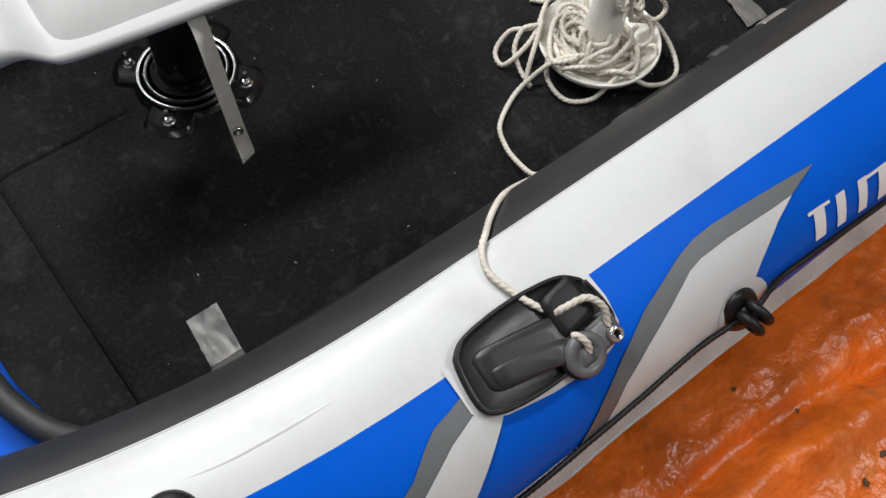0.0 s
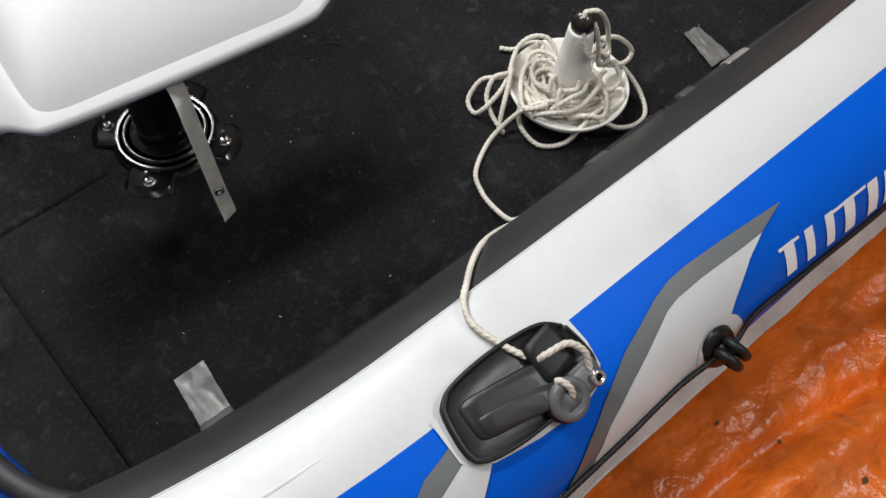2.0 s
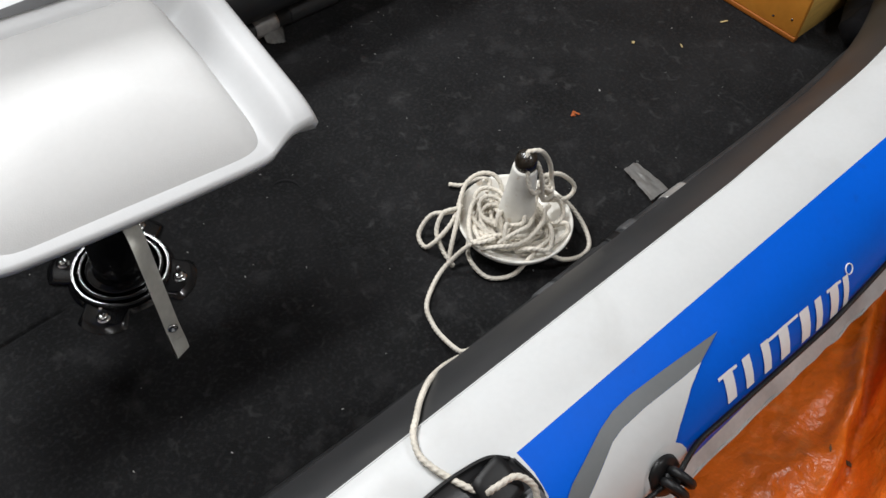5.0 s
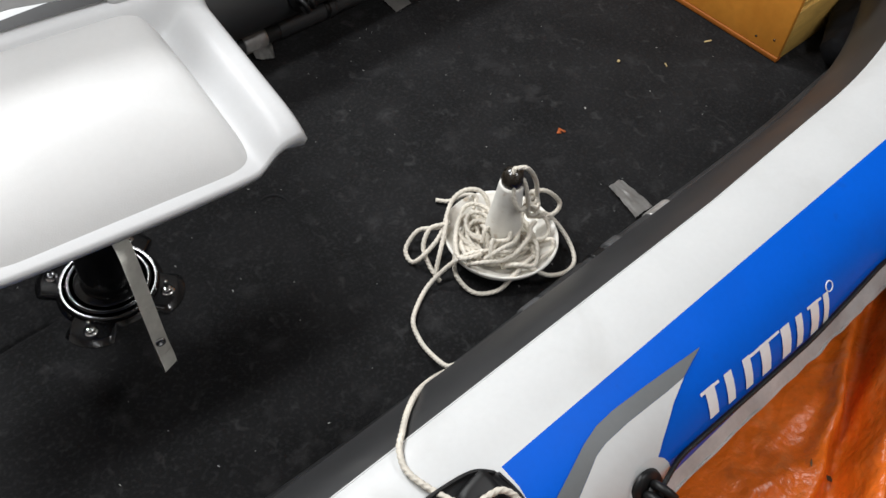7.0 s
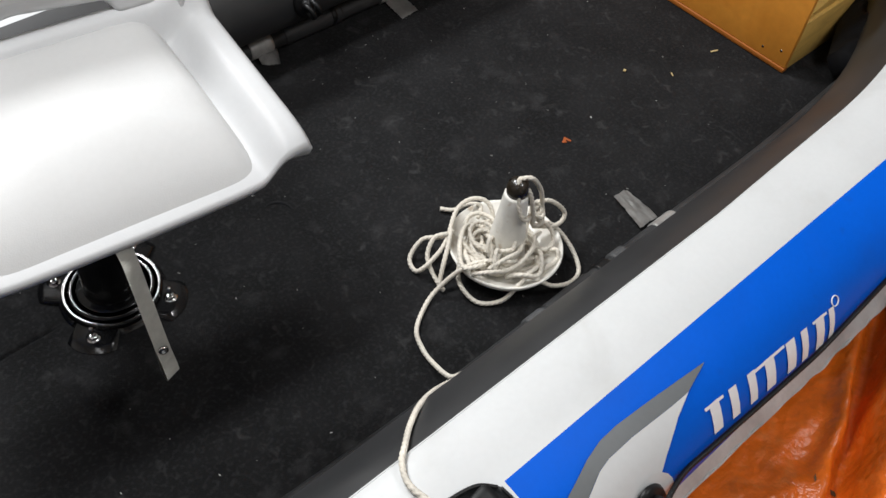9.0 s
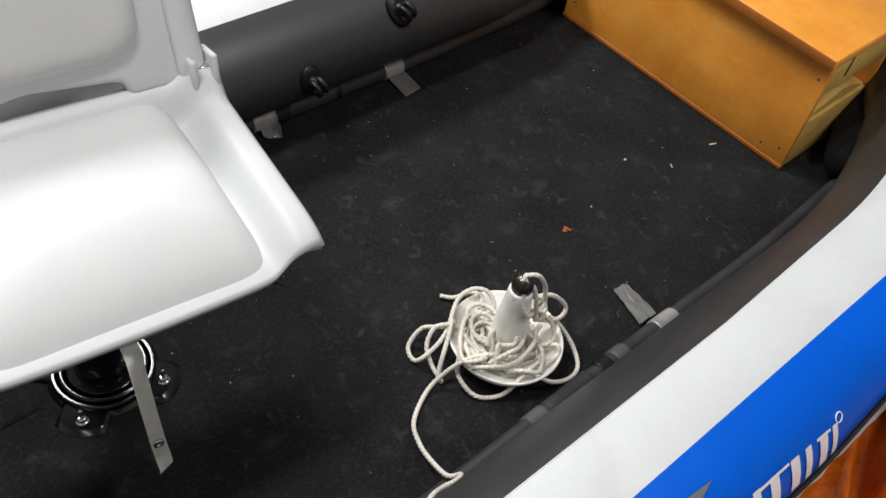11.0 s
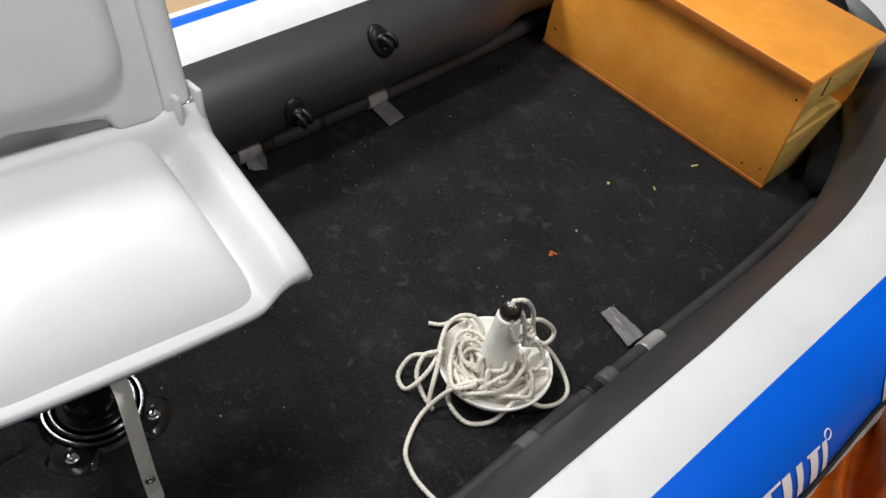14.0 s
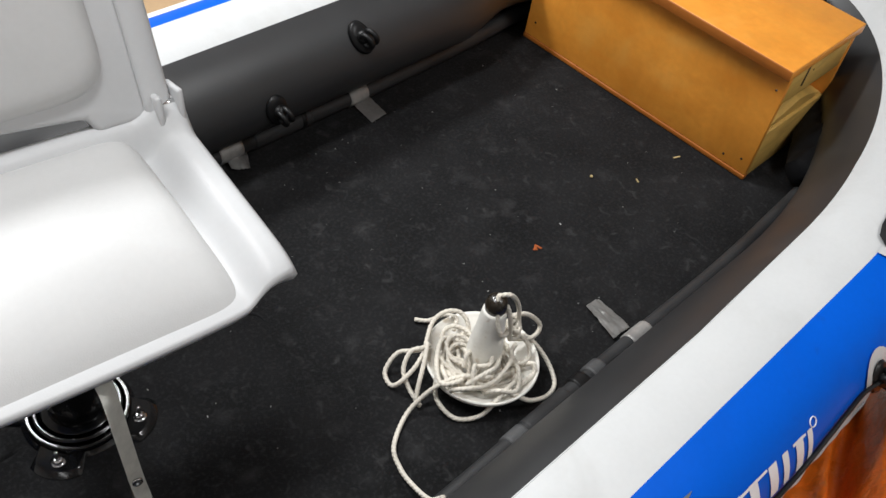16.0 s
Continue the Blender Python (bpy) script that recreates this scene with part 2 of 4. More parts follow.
def hull_line(u):
    """Place and outward direction at u metres along x on the near side (u as x), going round past both ends."""
    def at(s):
        if X0 <= s <= X1:
            return Vector((s, YM - HALF, 0))
        if s > X1:
            a = (s - X1) / 0.82
            return Vector((X1 + END * math.sin(a), YM - HALF * math.cos(a), 0))
        a = (X0 - s) / 0.82
        return Vector((X0 - END * math.sin(a), YM - HALF * math.cos(a), 0))
    q, d = at(u), (at(u + 0.004) - at(u - 0.004)).normalized()
    return q, Vector((d.y, -d.x, 0))


def tube_point(u, deg, lift=0.0, far=False):
    """A point on the tube's skin: deg 0 is the inner side, 90 the top, 180 the outer side."""
    q, out = hull_line(u)
    a = radians(deg)
    swell = min(1, max(0, (deg - 108) / 50))
    under = min(1, max(0, (deg - 162) / 22))
    r = RAD + lift + 0.016 * swell * swell * (3 - 2 * swell) * (1 - under * under * (3 - 2 * under))
    if not far:
        slack = min(1, max(0, (75 - deg) / 40))
        r -= 0.011 * slack * slack * (3 - 2 * slack) * min(1, max(0, (deg + 5) / 30))
    if far:
        dent = math.exp(-((deg + 50) / 30) ** 2)
        r -= 0.072 * dent
    v = q - out * (r * math.cos(a)) + Vector((0, 0, ZC + r * math.sin(a)))
    if far:
        push = min(1, max(0, (v.x + 0.30) / 0.28)) * min(1, max(0, (0.62 - v.x) / 0.2))
        v.y = 2 * YM - v.y + 0.085 * push * push * (3 - 2 * push)
    return v


UEND = 0.82 * math.pi / 2
U_LO, U_HI = X0 - UEND, X1 + UEND


def tube_strip(d0, d1, far, lift=0.0, n=16, u0=U_LO, u1=U_HI, du=0.05):
    bm = bmesh.new()
    cols = max(2, int((u1 - u0) / du))
    def edge_at(d, u):
        return d(u) if callable(d) else d
    grid = []
    for i in range(cols + 1):
        u = u0 + (u1 - u0) * i / cols
        a, b = edge_at(d0, u), edge_at(d1, u)
        grid.append([bm.verts.new(tube_point(u, a + (b - a) * j / n, lift, far)) for j in range(n + 1)])
    for a, b in zip(grid, grid[1:]):
        for j in range(n):
            bm.faces.new((a[j], a[j + 1], b[j + 1], b[j]))
    return bm


def tube_patch(poly, lift, du=0.03, dv=5.0):
    """A polygon in (u, degrees) laid on the near tube's skin."""
    bm = bmesh.new()
    bm.faces.new([bm.verts.new((u, d / 100, 0)) for u, d in poly])
    us, ds = [q[0] for q in poly], [q[1] for q in poly]
    k = min(us) + du
    while k < max(us):
        bmesh.ops.bisect_plane(bm, geom=bm.verts[:] + bm.edges[:] + bm.faces[:], plane_co=(k, 0, 0), plane_no=(1, 0, 0))
        k += du
    k = min(ds) + dv
    while k < max(ds):
        bmesh.ops.bisect_plane(bm, geom=bm.verts[:] + bm.edges[:] + bm.faces[:], plane_co=(0, k / 100, 0), plane_no=(0, 1, 0))
        k += dv
    for v in bm.verts:
        v.co = tube_point(v.co.x, v.co.y * 100, lift)
    return bm


BLUE_EDGE = 105.2


def seam(u):
    """The weld between dark and light vinyl, in degrees, dropping towards the bow."""
    return 67.0 - 10.0 * min(1, max(0, (u + 0.75) / 0.6))


boat = thing("inflatable_boat", "grey and blue vinyl inflatable boat lying on orange tarpaulin", "boat")
for far in (False, True):
    part("inner_panel", tube_strip(-95, 67.0 if far else seam, far, n=24), VINYL_DARK, boat, "dark grey inner side of the tube")
    part("top_panel", tube_strip(67.0 if far else seam, BLUE_EDGE, far), VINYL_GREY, boat, "light grey top of the tube")
    part("outer_panel", tube_strip(BLUE_EDGE, 265, far, n=24), VINYL_BLUE, boat, "bright blue outer side of the tube")
hull = bmesh.new()
ring = [hull.verts.new((*tube_point(U_LO + (U_HI - U_LO) * i / 60, -86).xy, -0.022)) for i in range(61)]
ring += [hull.verts.new((v.co.x, 2 * YM - v.co.y, -0.022)) for v in reversed(ring[1:-1])]
hull.faces.new(ring)
part("hull_floor", hull, VINYL_BLUE, boat, "blue vinyl floor skin")

# prints on the near tube's outer side, as (metres along, degrees round)
part("left_chevron", tube_patch([(-1.521, 114.5), (-1.536, 116.5), (-1.555, 118.6), (-1.569, 122.6), (-1.590, 130.2), (-1.668, 149), (-1.70, 172), (-1.675, 172), (-1.640, 151), (-1.588, 137.2), (-1.571, 132.7), (-1.549, 127.2), (-1.521, 122.6)], 0.002), PRINT_GREY, boat, "grey printed chevron")
part("left_slash", tube_patch([(-1.521, 122.6), (-1.549, 127.2), (-1.571, 132.7), (-1.588, 137.2), (-1.640, 151), (-1.675, 172), (-1.605, 172), (-1.553, 150.4), (-1.524, 139.0), (-1.498, 129)], 0.003), VINYL_GREY, boat, "light grey printed slash")
part("spike", tube_patch([(-1.662, 117.5), (-1.70, 120), (-1.74, 128), (-1.78, 140), (-1.73, 128)], 0.002), PRINT_GREY, boat, "thin grey printed spike")
EDGE_OUT = [(-1.03, 121.3), (-1.09, 119.5), (-1.154, 118.0), (-1.187, 118.4), (-1.217, 120.8), (-1.252, 125.2), (-1.29, 129.8), (-1.345, 140.4), (-1.384, 150), (-1.425, 163), (-1.445, 174)]
EDGE_IN = [(-1.405, 174), (-1.38, 160), (-1.349, 150.3), (-1.303, 142.1), (-1.255, 134.8), (-1.212, 128), (-1.191, 126.6), (-1.146, 126.4), (-1.068, 127.9), (-1.033, 128.1)]
part("chevron", tube_patch([(-0.982, 122.8)] + EDGE_OUT + EDGE_IN, 0.002), PRINT_GREY, boat, "grey printed chevron")
part("slash", tube_patch(EDGE_IN[::-1] + [(-1.235, 174), (-1.19, 164), (-1.134, 149), (-1.113, 143.1), (-1.069, 133.5)], 0.0025), VINYL_GREY, boat, "light grey printed slash")
part("pad_border", tube_patch([(-1.325, 103.5), (-1.322, 116), (-1.325, 126.6), (-1.336, 132), (-1.358, 134.4), (-1.384, 135.2), (-1.437, 133.7), (-1.494, 130), (-1.514, 126.5), (-1.522, 121.6), (-1.523, 103.2)], 0.0035), VINYL_GREY, boat)
# the maker's mark as plain upright strokes, some with a cap
for u0, w, cap in ((-1.014, 0.020, 0.010), (-0.972, 0.017, 0.0), (-0.930, 0.017, 0.0), (-0.890, 0.022, 0.026), (-0.838, 0.022, 0.0), (-0.800, 0.016, 0.0), (-0.762, 0.021, 0.008), (-0.727, 0.014, 0.0)):
    top, low = 139.2 + 22 * (u0 + 1.02), 153.3 + 33 * (u0 + 1.02)
    part("printed_stroke", tube_patch([(u0, top), (u0 + w, top + 0.3), (u0 + w - 0.006, low + 0.3), (u0 - 0.006, low)], 0.0018), PRINT_WHITE, boat)
    if cap:
        part("printed_bar", tube_patch([(u0 - cap, top - 0.3), (u0 + w + cap, top + 0.6), (u0 + w + cap, top + 2.0), (u0 - cap, top + 1.3)], 0.0022), PRINT_WHITE, boat)
rg = [tube_point(-0.707 + 0.0085 * math.cos(a), 144.5 + 2.6 * math.sin(a), 0.002) for a in [k * math.pi / 10 for k in range(20)]]
part("printed_ring", sweep(rg, 0.0011, 6, closed=True), PRINT_WHITE, boat)
# raised weld beads on the near tube
bead = [tube_point(-2.1 + 2.5 * i / 400, seam(-2.1 + 2.5 * i / 400) + 0.4, 0.0002) for i in range(401)]
part("seam_bead", sweep(bead, 0.0013, 6), VINYL_GREY, boat, "thin welded bead along the seam")
for start, stop, at_deg in ((-1.82, -1.54, 89.7),):
    fold = [tube_point(start + (stop - start) * i / 60, at_deg + 1.2 * noise.noise((i * 0.07, at_deg, 0)), -0.0036) for i in range(61)]
    part("crease", sweep(fold, lambda f: 0.001 + 0.0037 * math.sin(math.pi * f), 20), VINYL_GREY, boat, "small lengthwise crease in the vinyl")
# bow pad border
part("bow_pad_border", tube_patch([(-0.355, 104.5), (-0.345, 112), (-0.30, 124), (-0.2, 127), (-0.12, 120), (-0.12, 104.5)], 0.0035), VINYL_GREY, boat)
part("bow_pad", tube_patch([(-0.325, 99), (-0.335, 106), (-0.29, 120), (-0.2, 123), (-0.14, 116), (-0.14, 97), (-0.25, 94), (-0.30, 96)], 0.006), PLASTIC_DARK, boat, "black moulded pad")

# weld strip where tube and floor skin meet
def line_deg(u):
    """Where the grab line lies round the tube, in degrees."""
    knots = [(-2.3, 171), (-1.75, 171), (-1.51, 168.5), (-1.45, 165.5), (-1.36, 163), (-1.27, 160.5), (-1.16, 157), (-1.07, 156.5), (-0.98, 158.5), (-0.84, 162), (-0.76, 163.5), (-0.68, 161.5), (-0.58, 159), (-0.49, 160), (0.5, 162)]
    for (a, p), (b, q) in zip(knots, knots[1:]):
        if a <= u <= b:
            return p + (q - p) * (u - a) / (b - a)
    return 165.0


flap = bmesh.new()
rows_ = []


def strip_edge(u):
    """Outer edge of the weld strip: distance from the tube's centre line and height."""
    rip = 0.005 * noise.noise((u * 9, 0, 3)) + 0.012 * max(0, (u + 0.95)) * noise.noise((u * 26, 5, 3))
    return 0.166 + rip + 0.010 * max(0, (u + 1.0)), -0.022


for i in range(361):
    u = -2.2 + 2.6 * i / 360
    q, out = hull_line(u)
    wave = 0.008 * noise.noise((u * 18, 2, 7)) * (0.5 + max(0, u + 1.1))
    reach, low = strip_edge(u)
    top = q + out * 0.138 + Vector((0, 0, 0.008))
    foot = q + out * reach + Vector((0, 0, low))
    belly = 0.5 * (top + foot) + Vector((0, 0, 0.004))
    row = []
    for k in range(7):
        f = k / 6
        p = top * (1 - f) ** 2 + belly * 2 * f * (1 - f) + foot * f * f
        row.append(flap.verts.new(p + out * (wave * f) + Vector((0, 0, wave * f))))
    rows_.append(row)
for a, b in zip(rows_, rows_[1:]):
    for k in range(6):
        flap.faces.new((a[k], a[k + 1], b[k + 1], b[k]))
part("weld_strip", flap, FLAP, boat, "creased translucent weld strip")
lip = sweep([hull_line(-2.2 + 2.6 * i / 240)[0] + hull_line(-2.2 + 2.6 * i / 240)[1] * strip_edge(-2.2 + 2.6 * i / 240)[0] + Vector((0, 0, -0.024)) for i in range(241)], 0.003, 6)
part("weld_bead", lip, FLAP, boat)


def on_tube(u, deg, lift=0.0, far=False):
    """A pose on the skin: z outwards, x along the tube."""
    q = tube_point(u, deg, lift, far)
    n = (tube_point(u, deg, lift + 0.01, far) - q).normalized()
    x = (tube_point(u + 0.005, deg, lift, far) - tube_point(u - 0.005, deg, lift, far)).normalized()
    y = n.cross(x).normalized()
    return Matrix.Translation(q) @ Matrix((x, y, n)).transposed().to_4x4()


def grab_ring(u, deg, far=False, turn=0.0, size=1.0):
    """Rubber rope holder: oval foot, neck and eye."""
    m = on_tube(u, deg, 0.001, far) @ pose(0, 0, 0, 0, 0, turn) @ Matrix.Scale(size, 4)
    foot = lathe([(0.0, 0.008), (0.02, 0.009), (0.031, 0.006), (0.036, 0.0), (0.0, -0.002)], 28, m @ Matrix.Diagonal((0.8, 1.15, 1, 1)))
    ob = part("rope_holder", foot, RUBBER, None)
    tagged(ob, "black rubber rope holder welded to the tube", "rope holder", "rope holders on the tubes")
    neck = lathe([(0.019, 0.0), (0.016, 0.012), (0.013, 0.02), (0.0, 0.024)], 20, m)
    part("neck", neck, RUBBER, ob)
    for dx in (-0.0085, 0.0085):
        eye = [m @ Vector((dx, 0.007 + 0.016 * math.sin(a), 0.024 + 0.015 * math.cos(a))) for a in [k * math.pi / 12 for k in range(24)]]
        part("eye", sweep(eye, 0.0062 * size, 8, closed=True), RUBBER, ob)
    return ob


part("holder_border", tube_patch([(-1.157 + 0.044 * math.cos(a), 158 + 13.5 * math.sin(a)) for a in [k * math.pi / 10 for k in range(20)]], 0.0033), VINYL_GREY, boat)
part("holder_border", tube_patch([(-0.495 + 0.044 * math.cos(a), 158 + 15.5 * math.sin(a)) for a in [k * math.pi / 10 for k in range(20)]], 0.0033), VINYL_GREY, boat)
grab_ring(-1.160, 158.5, turn=25, size=1.0)
grab_ring(-0.490, 161, turn=25, size=0.95)
grab_ring(-0.605, 35, True, turn=200, size=0.95)
grab_ring(-0.843, 8, True, turn=200, size=0.9)
lines = []
for u0, u1 in ((-2.2, -1.15), (-1.15, -0.49), (-0.49, 0.1)):
    pts = []
    for k in range(13):
        u = u0 + (u1 - u0) * k / 12
        pts.append(tube_point(u, line_deg(u), 0.005 + (0.012 if (k == 0 and u0 > -2) or (k == 12 and u1 < 0) else 0)))
    lines.append(smooth_path(pts, 0.0016))
gl = bmesh.new()
for ln in lines:
    sweep(ln, 0.0036, 12, 130, 0.38, gl)
tagged(part("grab_line", gl, RUBBER), "black grab line threaded along the tube", "rope")
valve = part("air_valve", lathe([(0.0, 0.014), (0.02, 0.014), (0.026, 0.009), (0.033, 0.006), (0.036, 0.0)], 30, on_tube(-1.770, 102.0, 0.0) @ Matrix.Scale(0.9, 4)), RUBBER)
tagged(valve, "black screw-in air valve on the tube", "valve")
part("cap", lathe([(0.0, 0.023), (0.015, 0.022), (0.018, 0.018), (0.018, 0.012)], 24, on_tube(-1.770, 102.0, 0.0) @ Matrix.Scale(0.9, 4)), RUBBER, valve)

# ---------------------------------------------------------------- oar rest pad with disc
pad = thing("oarlock_pad", "charcoal moulded plastic oarlock pad on the boat tube", "oarlock")
OUT = [(-1.335, 106), (-1.330, 116), (-1.332, 124), (-1.356, 129), (-1.421, 130), (-1.471, 129), (-1.506, 126), (-1.516, 120.5), (-1.513, 105), (-1.504, 99.5), (-1.482, 97), (-1.438, 96), (-1.398, 96.8), (-1.358, 99.5)]


def scaled(poly, s, cu=-1.425, cd=113.5):
    return [(cu + (u - cu) * s, cd + (d - cd) * s) for u, d in poly]


def stacked(poly, levels):
    """Rings of a scaled outline at given lifts, joined into a shell on the tube."""
    fine = []
    n = len(poly)
    for i in range(n):
        p0, p1, p2, p3 = [poly[(i + k) % n] for k in (-1, 0, 1, 2)]
        for k in range(5):
            t = k / 5
            fine.append(tuple(0.5 * (2 * p1[c] + (p2[c] - p0[c]) * t + (2 * p0[c] - 5 * p1[c] + 4 * p2[c] - p3[c]) * t * t + (3 * p1[c] - p0[c] - 3 * p2[c] + p3[c]) * t ** 3) for c in (0, 1)))
    bm = bmesh.new()
    rings = [[bm.verts.new(tube_point(u, d, lift)) for u, d in scaled(fine, s)] for s, lift in levels]
    for a, b in zip(rings, rings[1:]):
        for k in range(len(a)):
            bm.faces.new((a[k], a[(k + 1) % len(a)], b[(k + 1) % len(a)], b[k]))
    bm.faces.new(rings[-1])
    return bm


part("base", stacked(OUT, [(1.0, 0.003), (0.995, 0.011), (0.965, 0.013), (0.93, 0.009), (0.90, 0.006), (0.45, 0.007), (0.1, 0.007)]), PLASTIC_DARK, pad)
rim = [tube_point(u, d, 0.011) for u, d in scaled(OUT, 0.985)]
rim = smooth_path([*rim, rim[0]], 0.004)
part("rim", sweep(rim, 0.0026, 8, 250, 0.12), RUBBER, pad, "ribbed black rim")


def skin_block(u0, u1, d0, d1, h0, h1, taper=0.12, lean=0.0):
    bm = bmesh.new()
    def ring(lift, s, f):
        cu, cd = (u0 + u1) / 2, (d0 + d1) / 2
        pts = []
        for k in range(28):
            a = 2 * math.pi * k / 28
            x = math.copysign(abs(math.cos(a)) ** 0.35, math.cos(a))
            y = math.copysign(abs(math.sin(a)) ** 0.35, math.sin(a))
            uu = cu + x * (u1 - u0) / 2 * s
            dd = cd + y * (d1 - d0) / 2 * s + lean * x
            pts.append(bm.verts.new(tube_point(uu, dd, lift + f * (uu - u0) / (u1 - u0))))
        return pts
    rings = [ring(0.004, 1, 0), ring(h0 * 0.8, 1 - taper * 0.6, h1 - h0), ring(h0, 1 - taper, h1 - h0), ring(h0 * 1.05, 0.6, h1 - h0)]
    for a, b in zip(rings, rings[1:]):
        for k in range(28):
            bm.faces.new((a[k], a[(k + 1) % 28], b[(k + 1) % 28], b[k]))
    bm.faces.new(rings[-1])
    return bm


part("ramp", skin_block(-1.500, -1.385, 106, 124.5, 0.010, 0.020, 0.10, 3.0), PLASTIC_DARK, pad, "sloping charcoal ramp")
part("ramp_face", skin_block(-1.492, -1.392, 114.5, 124.0, 0.013, 0.022, 0.10, 3.0), PLASTIC_DARK, pad, "charcoal ramp face")
part("strap_bridge", skin_block(-1.402, -1.348, 101, 119, 0.021, 0.024, 0.10, -1.0), RUBBER, pad, "black strap bridge")
part("plate", skin_block(-1.408, -1.334, 119.5, 130.5, 0.021, 0.022, 0.06, -1.0), KNOB_GREY, pad, "grey plastic cleat plate")
part("disc", lathe([(0.0, 0.024), (0.009, 0.024), (0.010, 0.0225), (0.014, 0.0225), (0.015, 0.026), (0.023, 0.0255), (0.026, 0.022), (0.0265, 0.006)], 36, on_tube(-1.388, 127.0, 0.0)), KNOB_GREY, pad, "round grey plastic cleat disc")
part("gasket", lathe([(0.0255, 0.006), (0.0262, 0.017), (0.0275, 0.017), (0.0282, 0.006)], 36, on_tube(-1.389, 127.0, 0.0)), RUBBER, pad)
part("eyelet", lathe([(0.004, 0.022), (0.0045, 0.030), (0.008, 0.031), (0.010, 0.027), (0.010, 0.015)], 24, on_tube(-1.347, 126.5, 0.0)), CHROME, pad, "bright steel eyelet")
part("eyelet_hole", lathe([(0.0, 0.028), (0.0045, 0.0285)], 16, on_tube(-1.347, 126.5, 0.0)), RUBBER, pad)

# ---------------------------------------------------------------- carpeted deck
deck = thing("deck", "black carpeted floorboards inside the boat, dusted with lint", "floorboards")


def carpet_board(x0, x1, y0, y1, seed):
    """One carpet-wrapped board with a slightly uneven top and rounded edges."""
    bm = bmesh.new()
    nx, ny = int((x1 - x0) / 0.02) + 1, int((y1 - y0) / 0.02) + 1
    ys = [y0 + (y1 - y0) * j / ny for j in range(ny + 1)]
    if y0 < 0.36 < y1:
        ys = sorted([y for y in ys if abs(y - 0.36) > 0.008] + [0.360 + d for d in (-0.007, -0.004, -0.002, 0.0, 0.002, 0.004, 0.007)])
        ny = len(ys) - 1
    grid = []
    for i in range(nx + 1):
        row = []
        for j in range(ny + 1):
            x, y = x0 + (x1 - x0) * i / nx, ys[j]
            e = min(x - x0, x1 - x, y - y0, y1 - y)
            z = 0.0012 * noise.noise((x * 5, y * 5, seed)) - 0.0012 - (0.006 * (1 - e / 0.012) ** 2 if e < 0.012 else 0)
            if x < -1.57:  # the joint of two boards under the carpet
                z -= 0.006 * math.exp(-((y - 0.36 - 0.003 * noise.noise((x * 9, 0, 4))) / 0.0026) ** 2)
            row.append(bm.verts.new((x, y, z)))
        grid.append(row)
    for a, b in zip(grid, grid[1:]):
        for j in range(ny):
            bm.faces.new((a[j], a[j + 1], b[j + 1], b[j]))
    edge = [e for e in bm.edges if len(e.link_faces) == 1]
    low = bmesh.ops.extrude_edge_only(bm, edges=edge)["geom"]
    for v in low:
        if isinstance(v, bmesh.types.BMVert):
            v.co.z = -0.021
    return bm


part("board", carpet_board(-1.80, 0.46, -0.150, 0.752, 1), CARPET, deck)
part("board", carpet_board(-0.45, 0.46, 0.7525, 0.84, 3), CARPET, deck)
# carpet strip added below the joint to keep it dark
part("joint_filler", block(-1.84, -1.76, -0.09, 0.72, -0.0215, -0.012), CARPET, deck)
end = bmesh.new()
cut = [(-1.8025, 0.73), (-1.8025, -0.105), (-1.835, -0.105), (-1.872, -0.082), (-1.9, -0.035), (-1.918, 0.05), (-1.925, 0.24), (-1.918, 0.45), (-1.9, 0.6), (-1.86, 0.73)]
low_ring = [end.verts.new((x, y, -0.021)) for x, y in cut]
top_ring = [end.verts.new((x, y, -0.002)) for x, y in cut]
end.faces.new(top_ring)
for k in range(len(cut)):
    end.faces.new((low_ring[k], low_ring[(k + 1) % len(cut)], top_ring[(k + 1) % len(cut)], top_ring[k]))
part("end_board", end, CARPET, deck, smooth=False)
# a half-round cut in the carpet
arc = [Vector((-1.143 + 0.028 * math.cos(a), 0.342 + 0.030 * math.sin(a), -0.002)) for a in [radians(-20 + 8 * k) for k in range(18)]]
part("carpet_cut", sweep(arc, lambda f: 0.0012 + 0.003 * math.sin(math.pi * f), 6), BAG, deck, "dark half-round slit in the carpet")

# ---------------------------------------------------------------- pipes round the deck
far_pipe = smooth_path([(-1.9, 0.735, 0.021), (-1.4, 0.736, 0.021), (-0.9, 0.736, 0.022), (-0.5, 0.733, 0.021), (-0.15, 0.743, 0.02), (0.1, 0.76, 0.02), (0.3, 0.745, 0.02)], 0.02)
fp = part("edge_pipe", sweep(far_pipe, 0.021, 14), FOAM)
tagged(fp, "dark grey foam pipe along the far floor edge", "pipe", "pipes round the floor")
near_pipe = smooth_path([(-1.945, 0.44, 0.02), (-1.95, 0.24, 0.02), (-1.942, 0.06, 0.02), (-1.92, -0.03, 0.02), (-1.885, -0.085, 0.02), (-1.84, -0.112, 0.02), (-1.7, -0.128, 0.02), (-1.2, -0.142, 0.02), (-0.7, -0.135, 0.02), (-0.3, -0.135, 0.02), (0.05, -0.118, 0.02)], 0.02)
np_ = part("edge_pipe", sweep(near_pipe, 0.018, 14), FOAM)
tagged(np_, "dark grey foam pipe bent round the floor's end", "pipe", "pipes round the floor")


def sleeve(parent, path, x0, x1, r, mat, name="sleeve", label=""):
    seg = [q for q in path if x0 <= q.x <= x1]
    return part(name, sweep(seg, r, 16), mat, parent, label)


